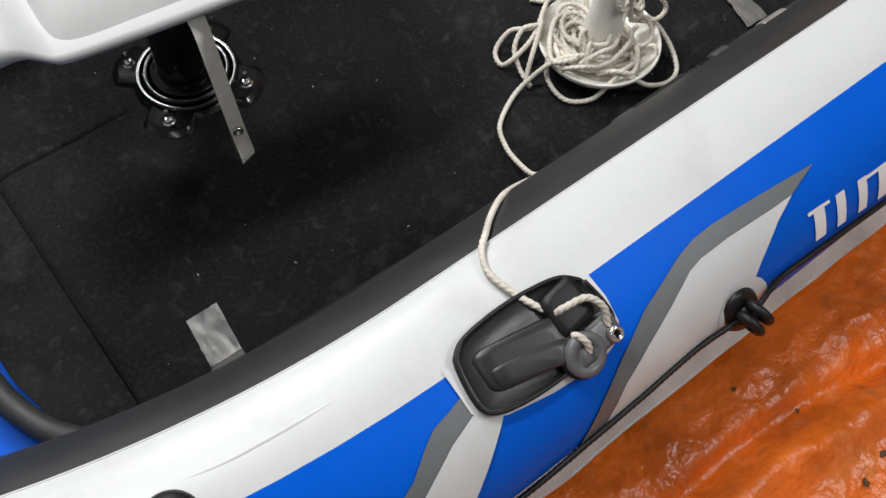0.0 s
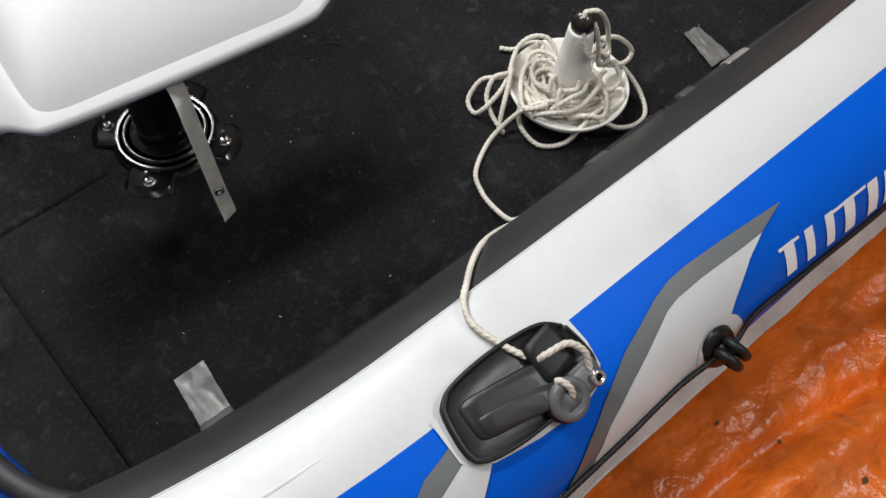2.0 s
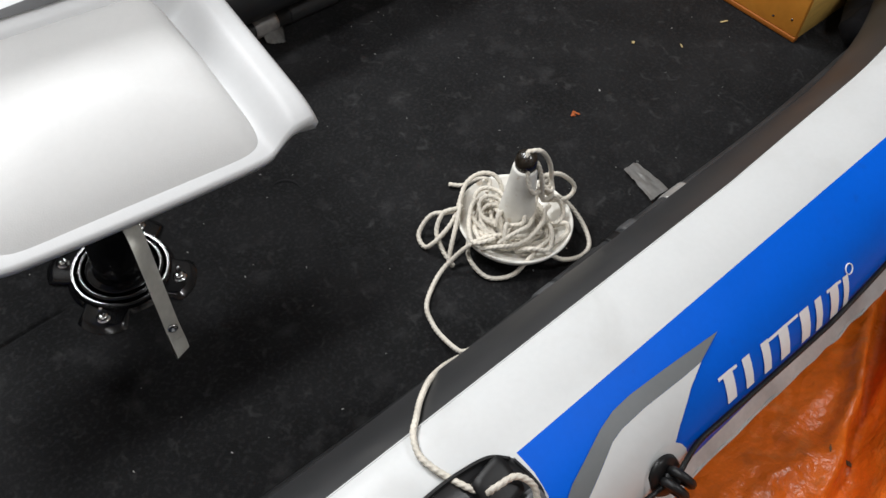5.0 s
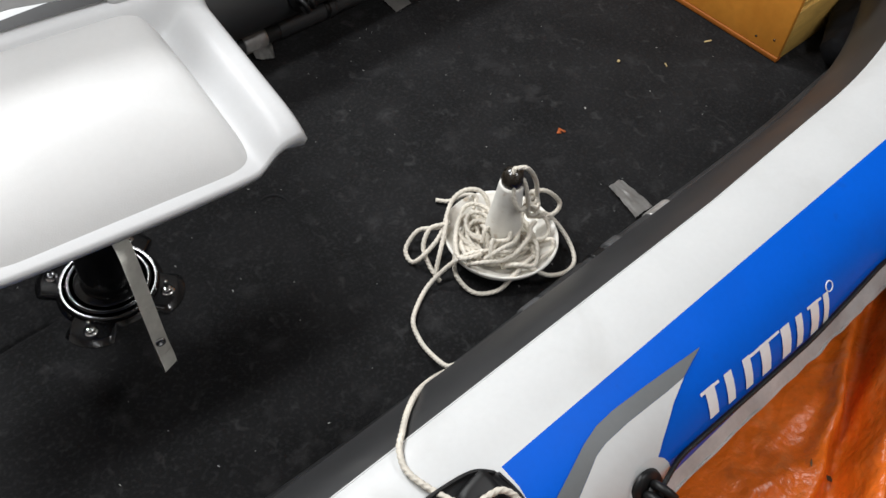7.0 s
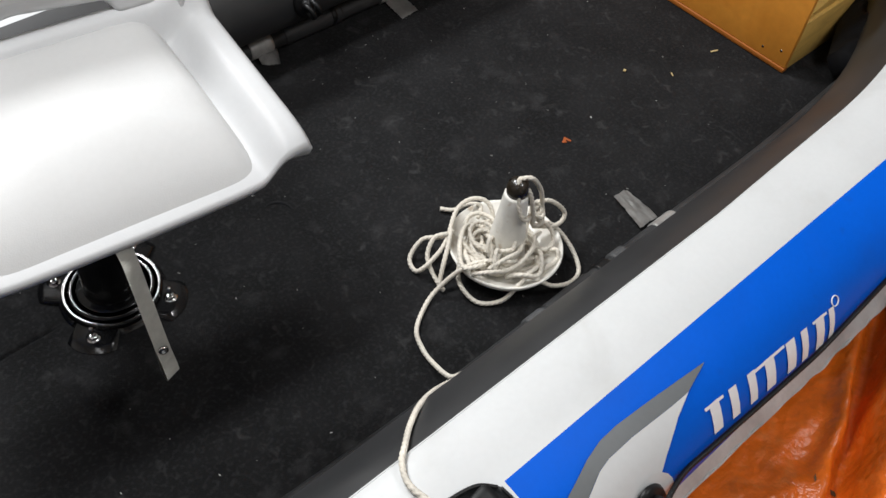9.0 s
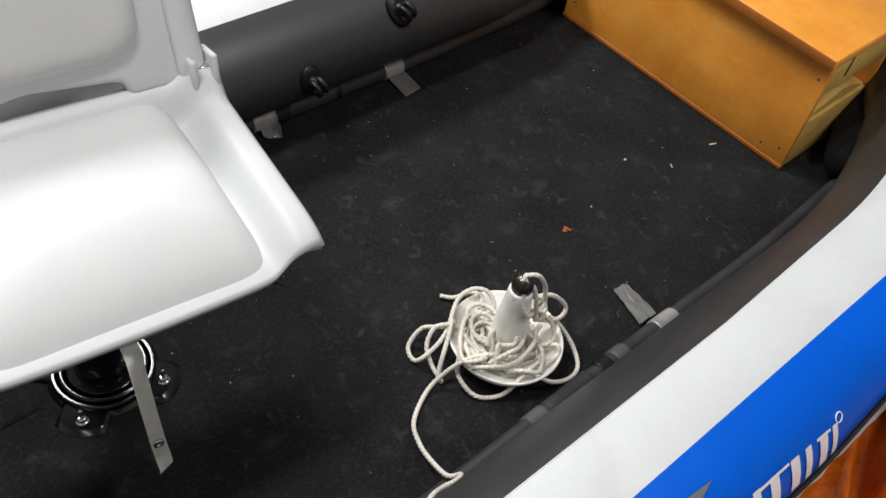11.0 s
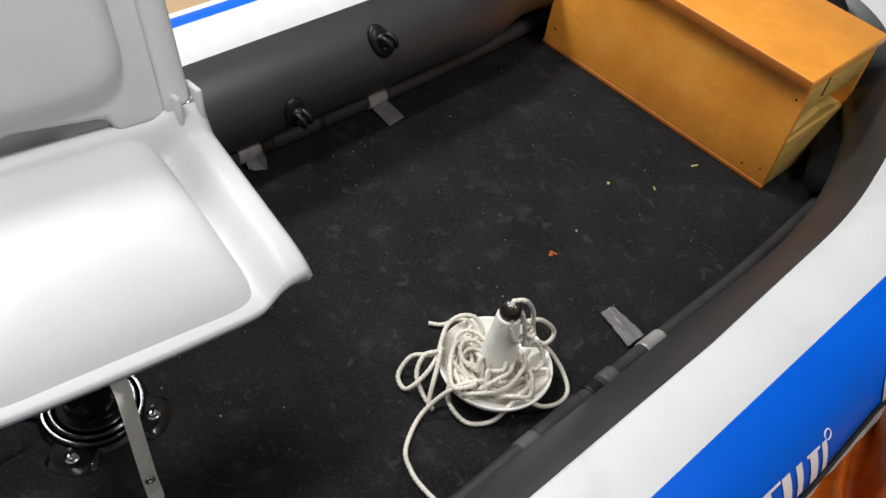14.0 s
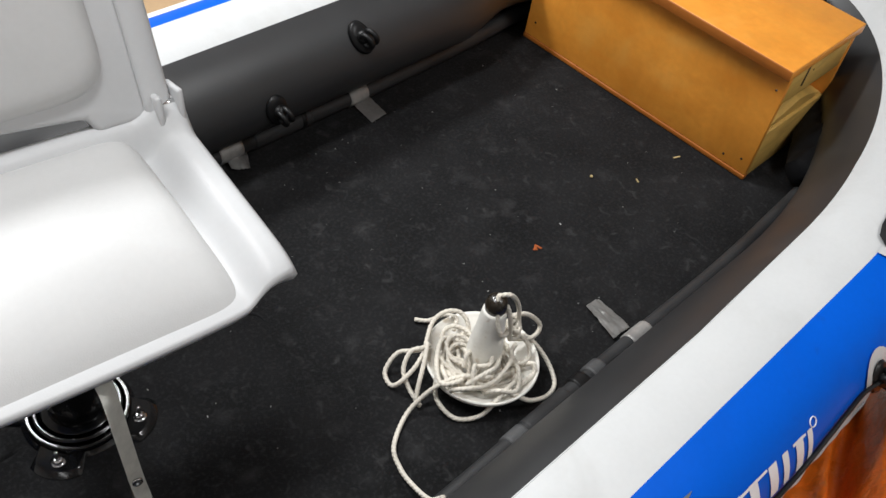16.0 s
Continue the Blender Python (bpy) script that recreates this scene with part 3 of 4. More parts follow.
fine_far = smooth_path([(-1.9, 0.735, 0.021), (-1.4, 0.736, 0.021), (-0.9, 0.736, 0.022), (-0.5, 0.733, 0.021), (-0.15, 0.743, 0.02), (0.3, 0.745, 0.02)], 0.004)
fine_near = smooth_path([(-1.7, -0.128, 0.02), (-1.2, -0.142, 0.02), (-0.7, -0.135, 0.02), (-0.3, -0.135, 0.02), (0.05, -0.118, 0.02)], 0.004)
sleeve(fp, fine_far, -0.85, -0.695, 0.0235, FOAM)
sleeve(fp, fine_far, -0.728, -0.712, 0.0245, RUBBER, "strap", "black strap round the pipe")
sleeve(fp, fine_far, -0.585, -0.532, 0.0228, TAPE, "tape_wrap", "silver tape wrapped round the pipe")
sleeve(fp, fine_far, -0.937, -0.880, 0.0232, TAPE, "tape_wrap", "silver tape wrapped round the pipe")
sleeve(np_, fine_near, -0.80, -0.765, 0.0225, RUBBER, "strap", "black strap round the pipe")
sleeve(np_, fine_near, -0.755, -0.72, 0.0215, COLLAR, "collar", "grey collar on the pipe")
sleeve(np_, fine_near, -0.93, -0.82, 0.0205, FOAM)
sleeve(np_, fine_near, -0.98, -0.935, 0.021, COLLAR, "collar", "grey collar on the pipe")
sleeve(np_, fine_near, -0.635, -0.575, 0.0200, TAPE, "tape_wrap", "silver tape wrapped round the pipe")


def tape_piece(corners, label, seed, crumple=0.004, lift=0.0015):
    """A strip of tape between four corners, wrinkled, with real thickness."""
    a, b, c, d = [Vector(q) for q in corners]
    bm = bmesh.new()
    n, m = 18, 10
    def top(i, j):
        s, t = i / n, j / m
        q = (a * (1 - s) + b * s) * (1 - t) + (d * (1 - s) + c * s) * t
        w = noise.noise((q.x * 45, q.y * 45, seed)) + 0.5 * noise.noise((q.x * 110, q.y * 110, seed))
        jag = 0.0015 * noise.noise((s * 9, t * 9, seed + 4))
        return q + Vector((jag, jag, lift + abs(w) * crumple))
    grid = [[bm.verts.new(top(i, j)) for j in range(m + 1)] for i in range(n + 1)]
    for p, q in zip(grid, grid[1:]):
        for j in range(m):
            bm.faces.new((p[j], p[j + 1], q[j + 1], q[j]))
    bmesh.ops.solidify(bm, geom=bm.faces[:], thickness=-0.0006)
    ob = part("duct_tape", bm, TAPE)
    return tagged(ob, label, "tape", "strips of duct tape")


tape_piece([(-0.571, 0.724, 0.004), (-0.576, 0.649, 0), (-0.526, 0.654, 0), (-0.521, 0.724, 0.004)], "strip of silver duct tape from pipe to carpet", 1.0, 0.0015)
tape_piece([(-0.925, 0.697, 0), (-0.890, 0.680, 0), (-0.868, 0.724, 0.008), (-0.918, 0.728, 0.014)], "crumpled piece of silver duct tape on the carpet", 2.0, 0.008)
tape_piece([(-0.610, -0.017, 0.004), (-0.576, -0.022, 0.004), (-0.585, -0.106, 0.006), (-0.634, -0.104, 0.006)], "shiny strip of duct tape folded over the pipe", 3.0, 0.007)
tape_piece([(-1.689, -0.012, 0.001), (-1.640, -0.012, 0.001), (-1.650, -0.098, 0.004), (-1.698, -0.096, 0.004)], "creased strip of grey duct tape on the carpet", 4.0, 0.0028)
tape_piece([(-1.698, -0.094, 0.006), (-1.648, -0.096, 0.006), (-1.651, -0.121, 0.022), (-1.708, -0.115, 0.022)], "end of grey duct tape stuck up over the pipe", 5.0, 0.002)

# ---------------------------------------------------------------- seat pedestal
PX, PY = -1.463, 0.366
ped = thing("seat_pedestal", "black steel seat pedestal bolted to the carpeted floor", "pedestal")
plate = bmesh.new()
ol = []
for k in range(72):
    a = 2 * math.pi * k / 72
    c = max(0.0, abs(math.cos(2 * (a - math.pi / 4)))) if math.cos(4 * a) < 0 else 0
    ol.append((0.088 + 0.036 * c ** 0.9) * Vector((math.cos(a), math.sin(a), 0)))
lo = [plate.verts.new(v + Vector((0, 0, 0.0005))) for v in ol]
mid = [plate.verts.new(v * 0.93 + Vector((0, 0, 0.0075))) for v in ol]
hi = [plate.verts.new(v * 0.90 + Vector((0, 0, 0.009))) for v in ol]
for a, b in ((lo, mid), (mid, hi)):
    for k in range(72):
        plate.faces.new((a[k], a[(k + 1) % 72], b[(k + 1) % 72], b[k]))
plate.faces.new(hi)
part("base_plate", plate, BLACK_METAL, ped)
part("ring_dome", lathe([(0.082, 0.008), (0.081, 0.016), (0.077, 0.019), (0.073, 0.016), (0.070, 0.016), (0.067, 0.021), (0.063, 0.021), (0.060, 0.017), (0.058, 0.019), (0.052, 0.023), (0.0, 0.025)], 64), BLACK_METAL, ped, "stepped black bearing rings")
# steel edges added to draw the shine on the black rings
for r, z in ((0.0785, 0.0185), (0.066, 0.0212)):
    part("ring_glint", lathe([(r - 0.0012, z - 0.001), (r - 0.0008, z + 0.0008), (r + 0.0008, z + 0.0008), (r + 0.0012, z - 0.001)], 64), GLINT_STEEL, ped, "thin steel edge added for the ring's highlight")
part("post", lathe([(0.045, 0.024), (0.044, 0.030), (0.043, 0.20), (0.040, 0.205), (0.040, 0.34), (0.0, 0.34)], 40), BLACK_METAL, ped)
part("mount", block(-0.09, 0.09, -0.09, 0.09, 0.335, 0.356, 0.004), BLACK_METAL, ped, "black seat mounting plate")
part("lever", block(-0.040, -0.022, -0.075, -0.030, 0.262, 0.296, 0.004), STRAP, ped, "grey release lever")
for sx, sy in ((-1, 1), (-1, -1), (1, -1), (1, 1)):
    stud = part("bolt", lathe([(0.0035, 0.008), (0.0035, 0.036), (0.0, 0.037)], 12), CHROME, ped, "bright steel bolt")
    stud.location = (sx * 0.069, sy * 0.069, 0)
    nut = part("nut", lathe([(0.0085, 0.008), (0.0085, 0.016), (0.004, 0.0165)], 6), CHROME, stud)
    wash = part("washer", lathe([(0.0115, 0.0085), (0.0115, 0.0102), (0.006, 0.0105)], 20), CHROME, stud)
ped.matrix_world = pose(PX, PY, 0, 0, 0, -2.5)

# ---------------------------------------------------------------- folding seat
seat = thing("folding_seat", "light grey folding boat seat, backrest up, on the pedestal", "seat")


def seat_shell():
    """Moulded pan: sunken middle, raised side wings with pointed front ends, a drooping front lip."""
    bm = bmesh.new()
    nx, ny = 88, 56
    def shape(a, b):
        wing = min(1, max(0, (abs(a) - 0.70) / 0.17))
        wing = (0.45 * wing + 0.55 * wing * wing * (3 - 2 * wing)) * (0.72 + 0.28 * min(1, b / 0.22) * (2 - min(1, b / 0.22)))
        back = min(1, max(0, (b - 0.83) / 0.12))
        back = back * back * (3 - 2 * back)
        x = a * (0.268 - 0.006 * (1 - b))
        y = -0.197 + 0.368 * b
        lip = math.exp(-(b / 0.10) ** 2)
        y += lip * (0.007 * math.exp(-((abs(a) - 0.82) / 0.12) ** 2) - 0.008 * (1 - a * a) + 0.010 * max(0.0, (abs(a) - 0.86) / 0.14))
        roll = max(0.0, (abs(a) - 0.955) / 0.045)
        nose = max(0.0, 1 - b / 0.06)
        z = 0.386 + 0.030 * wing + 0.050 * back * (1 - 0.4 * wing) - 0.008 * lip * (1 - wing) - 0.012 * roll ** 2 - 0.004 * nose ** 2
        z += 0.010 * wing * b
        return Vector((x, y, z))
    grid = [[bm.verts.new(shape(-1 + 2 * i / nx, j / ny)) for j in range(ny + 1)] for i in range(nx + 1)]
    for p, q in zip(grid, grid[1:]):
        for j in range(ny):
            bm.faces.new((p[j], p[j + 1], q[j + 1], q[j]))
    edge = [e for e in bm.edges if len(e.link_faces) == 1]
    low = [v for v in bmesh.ops.extrude_edge_only(bm, edges=edge)["geom"] if isinstance(v, bmesh.types.BMVert)]
    for v in low:
        v.co.z -= 0.012
        v.co.x *= 0.985
        v.co.y = v.co.y * 0.985
    edge = [e for e in bm.edges if len(e.link_faces) == 1]
    low = [v for v in bmesh.ops.extrude_edge_only(bm, edges=edge)["geom"] if isinstance(v, bmesh.types.BMVert)]
    for v in low:
        v.co = Vector((v.co.x * 0.9, v.co.y * 0.9, 0.362))
    edge = [e for e in bm.edges if len(e.link_faces) == 1]
    bmesh.ops.contextual_create(bm, geom=edge)
    return bm


def pillow(hx, hy, h, z0, n=5.0, crown=0.012, taper=0.0):
    """A padded rounded rectangle."""
    bm = bmesh.new()
    K = 72
    levels = [(1.0, 0.0), (0.988, 0.22), (0.972, 0.42), (0.95, 0.6), (0.92, 0.76), (0.88, 0.88), (0.82, 0.96), (0.74, 0.99), (0.6, 1.0), (0.4, 1.0), (0.2, 1.0)]
    rings = []
    for s, f in levels:
        ringv = []
        for k in range(K):
            a = 2 * math.pi * k / K
            c, d = math.cos(a), math.sin(a)
            x = math.copysign(abs(c) ** (2 / n), c) * hx * s
            y = math.copysign(abs(d) ** (2 / n), d) * hy * s
            x *= 1 - taper * (y / hy)
            ringv.append(bm.verts.new((x, y, z0 + h * f + crown * max(0.0, 1 - s) ** 0.8)))
        rings.append(ringv)
    for p, q in zip(rings, rings[1:]):
        for k in range(K):
            bm.faces.new((p[k], p[(k + 1) % K], q[(k + 1) % K], q[k]))
    bm.faces.new(rings[-1])
    return bm


part("shell", seat_shell(), SEAT_PLASTIC, seat, "moulded light grey plastic pan")
cush = pillow(0.188, 0.176, 0.055, 0.374, 11.0, 0.012, 0.0)
for v in cush.verts:
    f = min(1, max(0, (v.co.y + 0.174) / 0.15))
    v.co.z = 0.374 + (v.co.z - 0.374) * (0.16 + 0.90 * f * (2 - f))
bmesh.ops.translate(cush, verts=cush.verts, vec=(0, -0.015, 0))
part("seat_cushion", cush, CUSHION, seat, "padded pale vinyl seat cushion")

back = bmesh.new()
ol = [(-0.250, 0.0), (-0.250, 0.19), (-0.235, 0.30), (-0.19, 0.365), (-0.12, 0.39), (0.12, 0.39), (0.19, 0.365), (0.235, 0.30), (0.250, 0.19), (0.250, 0.0), (0.238, -0.012), (0.205, 0.002), (0.140, 0.002), (0.128, 0.026), (0.0, 0.040), (-0.128, 0.026), (-0.140, 0.002), (-0.205, 0.002), (-0.238, -0.012)]
face = back.faces.new([back.verts.new((x, 0, z)) for x, z in ol])
ext = bmesh.ops.extrude_face_region(back, geom=[face])["geom"]
bmesh.ops.translate(back, verts=[v for v in ext if isinstance(v, bmesh.types.BMVert)], vec=(0, 0.034, 0))
bmesh.ops.bevel(back, geom=back.edges[:], offset=0.009, segments=3, affect="EDGES", profile=0.5)
TILT_BACK = pose(0, 0.150, 0.432, -27, 0, 0)
back.transform(TILT_BACK)
backrest = part("backrest", back, SEAT_PLASTIC, seat, "light grey plastic backrest frame")
bc = pillow(0.172, 0.150, 0.017, 0.0, 6, 0.006, 0.02)
bc.transform(TILT_BACK @ pose(0, 0.002, 0.205, 90, 0, 0))
part("back_cushion", bc, CUSHION, backrest, "padded pale vinyl back cushion")
for sx in (-1, 1):
    edge = smooth_path([(sx * 0.232, -0.004, 0.0), (sx * 0.231, -0.004, 0.19), (sx * 0.218, -0.004, 0.292), (sx * 0.178, -0.004, 0.348), (sx * 0.10, -0.004, 0.370), (0.0, -0.004, 0.372)], 0.008)
    rb = sweep(edge, 0.021, 16)
    for v in rb.verts:
        v.co.y = -0.002 + (v.co.y + 0.004) * 0.5
        v.co.z = max(v.co.z, -0.004)
    rb.transform(TILT_BACK)
    part("rim", rb, SEAT_PLASTIC, backrest, "broad raised rim")
    tongue = block(-0.0095, 0.0095, -0.010, 0.020, -0.034, 0.020, 0.004)
    tongue.transform(TILT_BACK @ pose(sx * 0.243, 0, 0))
    part("tongue", tongue, SEAT_PLASTIC, backrest)
    br = block(-0.0215, -0.0115, -0.018, 0.032, -0.036, 0.022, 0.004)
    br.transform(pose(sx * 0.243, 0.150, 0.450, -14, 0, 0))
    hinge = part("hinge", br, SEAT_PLASTIC, seat)
    b2 = block(0.0115, 0.0215, -0.018, 0.032, -0.036, 0.026, 0.004)
    b2.transform(pose(sx * 0.243, 0.150, 0.450, -14, 0, 0))
    part("knuckle", b2, SEAT_PLASTIC, hinge)
    pin = lathe([(0.005, -0.019), (0.005, 0.019), (0.0, 0.0195)], 16, pose(sx * 0.243, 0.152, 0.452, 0, 90, 0))
    part("pin", pin, CHROME, hinge)
strap_path = [(-0.022, -0.180, 0.368), (-0.020, -0.205, 0.355), (-0.018, -0.213, 0.32), (-0.014, -0.222, 0.24), (-0.010, -0.232, 0.165), (-0.009, -0.247, 0.138), (-0.008, -0.246, 0.116), (-0.008, -0.230, 0.112), (-0.008, -0.220, 0.132), (-0.010, -0.2275, 0.166), (-0.011, -0.226, 0.185)]
sp = smooth_path(strap_path, 0.004)
sb = bmesh.new()
prev = None
for i, q in enumerate(sp):
    w = Vector((0.0112, 0.0050, 0.0))
    cur = [sb.verts.new(q - w), sb.verts.new(q + w)]
    if prev:
        sb.faces.new((prev[0], prev[1], cur[1], cur[0]))
    prev = cur
bmesh.ops.solidify(sb, geom=sb.faces[:], thickness=0.0016)
strap = part("strap", sb, STRAP, seat, "grey hold-down strap with a snap")
part("snap", lathe([(0.0078, 0.0), (0.0075, 0.003), (0.005, 0.0035), (0.004, 0.0015), (0.0, 0.002)], 20, pose(-0.011, -0.2335, 0.168, 86, 0, -8)), CHROME, strap, "bright snap fastener")
seat.matrix_world = pose(-1.463, 0.339, 0, 0, 0, -7)

# ---------------------------------------------------------------- plywood box
box = thing("wooden_box", "varnished plywood box bench with an open end, on the carpet", "box")
part("front_panel", block(0.0, 0.014, 0.0, 0.694, 0.0126, 0.2965, 0.002), WOOD, box)
part("foot_trim", block(-0.002, 0.0145, -0.001, 0.695, 0.0, 0.0122, 0.002), WOOD_DARK, box, "darker brown foot strip")
part("top", block(-0.034, 0.300, -0.008, 0.702, 0.297, 0.322, 0.003), WOOD, box, "overhanging varnished lid")
part("edge_band", block(-0.0375, -0.0342, -0.008, 0.702, 0.298, 0.3215, 0.0015), WOOD_DARK, box, "darker brown lid edge")
part("back_panel", block(0.286, 0.298, 0.0, 0.694, 0.0, 0.2965, 0.002), WOOD, box)
part("end_rail", block(0.0145, 0.2855, 0.002, 0.020, 0.208, 0.2965, 0.002), WOOD_RAW, box, "bare plywood upper end rail")
part("end_rail", block(0.0145, 0.2855, 0.002, 0.020, 0.0, 0.125, 0.002), WOOD_RAW, box, "bare plywood lower end rail")
wedge = bmesh.new()
for x, h in ((0.016, 0.130), (0.16, 0.160), (0.20, 0.156), (0.284, 0.128)):
    for y in (0.010, 0.045):
        wedge.verts.new((x, y, 0.1255))
        wedge.verts.new((x, y, h + 0.1 * (y - 0.02)))
wedge.verts.ensure_lookup_table()
bmesh.ops.convex_hull(wedge, input=wedge.verts)
part("torn_batten", wedge, WOOD_RAW, box, "rough broken batten in the open end", smooth=False)
part("dark_mark", block(0.085, 0.091, -0.0002, 0.0025, 0.232, 0.284, 0.0008, 1), DEBRIS, box, "dark streak on the bare wood")
part("end_panel", block(0.0145, 0.2855, 0.676, 0.693, 0.0, 0.2965, 0.002), WOOD_RAW, box)
part("shelf", block(0.0145, 0.2855, 0.021, 0.675, 0.085, 0.097, 0.001), WOOD_RAW, box)
part("bottom", block(0.0165, 0.2855, 0.021, 0.675, 0.001, 0.012, 0.001), WOOD_RAW, box)
for y, z in ((0.023, 0.048), (0.067, 0.033), (0.019, 0.245), (0.666, 0.055)):
    part("screw", lathe([(0.0, 0.0012), (0.0028, 0.0008), (0.003, -0.001)], 14, pose(0.0, y, z, 0, -90, 0)), BLACK_METAL, box, "dark countersunk screw")
part("nail_hole", lathe([(0.0, 0.001), (0.003, 0.0)], 10, pose(0.12, 0.0015, 0.262, 90, 0, 0)), BLACK_METAL, box)

# ---------------------------------------------------------------- mushroom anchor and its rope
AX, AY = -0.891, 0.009
anchor = thing("mushroom_anchor", "white coated mushroom anchor standing on the carpet, tangled in rope", "anchor")
dish = lathe([(0.0, 0.002), (0.04, 0.001), (0.075, 0.012), (0.098, 0.034), (0.1035, 0.046), (0.1015, 0.049), (0.097, 0.045), (0.072, 0.025), (0.045, 0.017), (0.0, 0.016)], 56)
part("dish", dish, ANCHOR, anchor, "chipped white dish")
part("stem", lathe([(0.044, 0.016), (0.038, 0.024), (0.034, 0.05), (0.0255, 0.125), (0.0215, 0.172), (0.020, 0.178), (0.016, 0.176), (0.015, 0.15), (0.0, 0.15)], 40), ANCHOR, anchor, "tapered white stem")
part("plug", lathe([(0.0145, 0.160), (0.0175, 0.176), (0.0195, 0.188), (0.017, 0.200), (0.010, 0.207), (0.0, 0.209)], 28), RUSTY, anchor, "rounded dark rusty head")
anchor.location = (AX, AY, 0)

STRANDS = [
    [(-0.951, 0.081, 0.055), (-0.974, 0.088, 0.050), (-0.993, 0.116, 0.030), (-1.024, 0.112, 0.006), (-1.035, 0.082, 0.006), (-1.016, 0.069, 0.030), (-0.976, 0.075, 0.050), (-0.919, 0.111, 0.060), (-0.888, 0.111, 0.070), (-0.867, 0.095, 0.070), (-0.863, 0.077, 0.060), (-0.869, 0.063, 0.045)],
    [(-0.901, 0.166, 0.006), (-0.884, 0.147, 0.008), (-0.866, 0.126, 0.030), (-0.872, 0.095, 0.056), (-0.892, 0.080, 0.050)],
    [(-0.966, 0.081, 0.060), (-0.986, 0.094, 0.050), (-1.010, 0.083, 0.030), (-1.019, 0.056, 0.012), (-1.025, 0.022, 0.006), (-1.023, 0.034, 0.016), (-0.981, 0.064, 0.055), (-0.954, 0.086, 0.060)],
]
STRANDS += [
    [(-0.960, 0.055, 0.052), (-0.985, 0.030, 0.052), (-1.000, 0.008, 0.018), (-0.997, -0.035, 0.006), (-0.965, -0.062, 0.012), (-0.941, -0.072, 0.046), (-0.913, -0.070, 0.056), (-0.883, -0.066, 0.050)],
    [(-0.835, 0.000, 0.060), (-0.802, -0.015, 0.058), (-0.786, -0.055, 0.026), (-0.800, -0.096, 0.007), (-0.833, -0.108, 0.007), (-0.880, -0.101, 0.026), (-0.912, -0.080, 0.052), (-0.928, -0.058, 0.050)],
    [(-0.889, 0.012, 0.206), (-0.875, -0.004, 0.212), (-0.847, -0.006, 0.170), (-0.828, -0.003, 0.122), (-0.832, -0.008, 0.104), (-0.848, 0.001, 0.100), (-0.829, 0.010, 0.110), (-0.795, 0.001, 0.100), (-0.769, -0.014, 0.070), (-0.776, -0.021, 0.056), (-0.801, -0.020, 0.056), (-0.825, 0.003, 0.050)],
    [(-0.862, -0.018, 0.100), (-0.872, -0.016, 0.150), (-0.880, -0.008, 0.186), (-0.889, 0.008, 0.204)],
]
STRANDS += [
    [(-0.946, -0.011, 0.048), (-0.923, 0.019, 0.067), (-0.913, 0.046, 0.057), (-0.921, 0.072, 0.060), (-0.950, 0.063, 0.068), (-0.982, 0.034, 0.059), (-0.996, 0.007, 0.059), (-0.979, -0.010, 0.068), (-0.947, -0.005, 0.048)],
    [(-0.980, -0.007, 0.042), (-0.983, 0.010, 0.061), (-0.963, 0.040, 0.051), (-0.936, 0.058, 0.054), (-0.915, 0.062, 0.062), (-0.922, 0.040, 0.053), (-0.941, 0.016, 0.042)],
    [(-0.945, 0.006, 0.064), (-0.932, 0.014, 0.083), (-0.917, 0.015, 0.073), (-0.900, 0.004, 0.076), (-0.900, -0.014, 0.084), (-0.912, -0.023, 0.075), (-0.932, -0.013, 0.075), (-0.944, -0.014, 0.084), (-0.960, -0.030, 0.064)],
    [(-0.943, -0.044, 0.044), (-0.932, -0.067, 0.063), (-0.905, -0.081, 0.053), (-0.886, -0.073, 0.056), (-0.871, -0.054, 0.064), (-0.863, -0.035, 0.044)],
    [(-0.826, 0.012, 0.061), (-0.848, 0.004, 0.080), (-0.885, -0.022, 0.070), (-0.909, -0.033, 0.073), (-0.938, -0.034, 0.081), (-0.967, -0.022, 0.061)],
    [(-0.848, -0.044, 0.038), (-0.838, -0.063, 0.057), (-0.845, -0.074, 0.047), (-0.876, -0.077, 0.050), (-0.888, -0.074, 0.038)],
    [(-0.991, -0.007, 0.052), (-0.976, -0.033, 0.071), (-0.945, -0.043, 0.061), (-0.915, -0.048, 0.064), (-0.879, -0.041, 0.072), (-0.852, -0.023, 0.063), (-0.827, -0.013, 0.052)],
]
STRANDS += [[(-0.892, 0.008, 0.212), (-0.899, 0.004, 0.200), (-0.900, -0.003, 0.183), (-0.903, -0.011, 0.163), (-0.897, -0.020, 0.140), (-0.880, -0.018, 0.128), (-0.856, -0.006, 0.118)]]
LEAD = [(-0.884, -0.049, 0.055), (-0.925, -0.036, 0.062), (-0.958, -0.007, 0.062), (-0.994, 0.008, 0.058), (-1.024, 0.024, 0.022), (-1.063, 0.020, 0.006), (-1.116, -0.011, 0.006), (-1.137, -0.049, 0.010), (-1.147, -0.086, 0.020), (-1.155, -0.130, 0.043), (-1.149, -0.149, 0.068), (-1.173, -0.158, 0.088), (-1.199, -0.159, 0.102), (-1.236, -0.168, 0.130), (-1.304, -0.207, 0.218), (-1.349, -0.236, 0.258), (-1.381, -0.261, 0.280), (-1.403, -0.280, 0.288), (-1.417, -0.311, 0.296), (-1.408, -0.355, 0.297), (-1.393, -0.388, 0.298)]
LEAD_END = [(-1.393, -0.388, 0.298), (-1.384, -0.395, 0.310), (-1.359, -0.402, 0.316), (-1.346, -0.419, 0.304), (-1.348, -0.434, 0.284)]
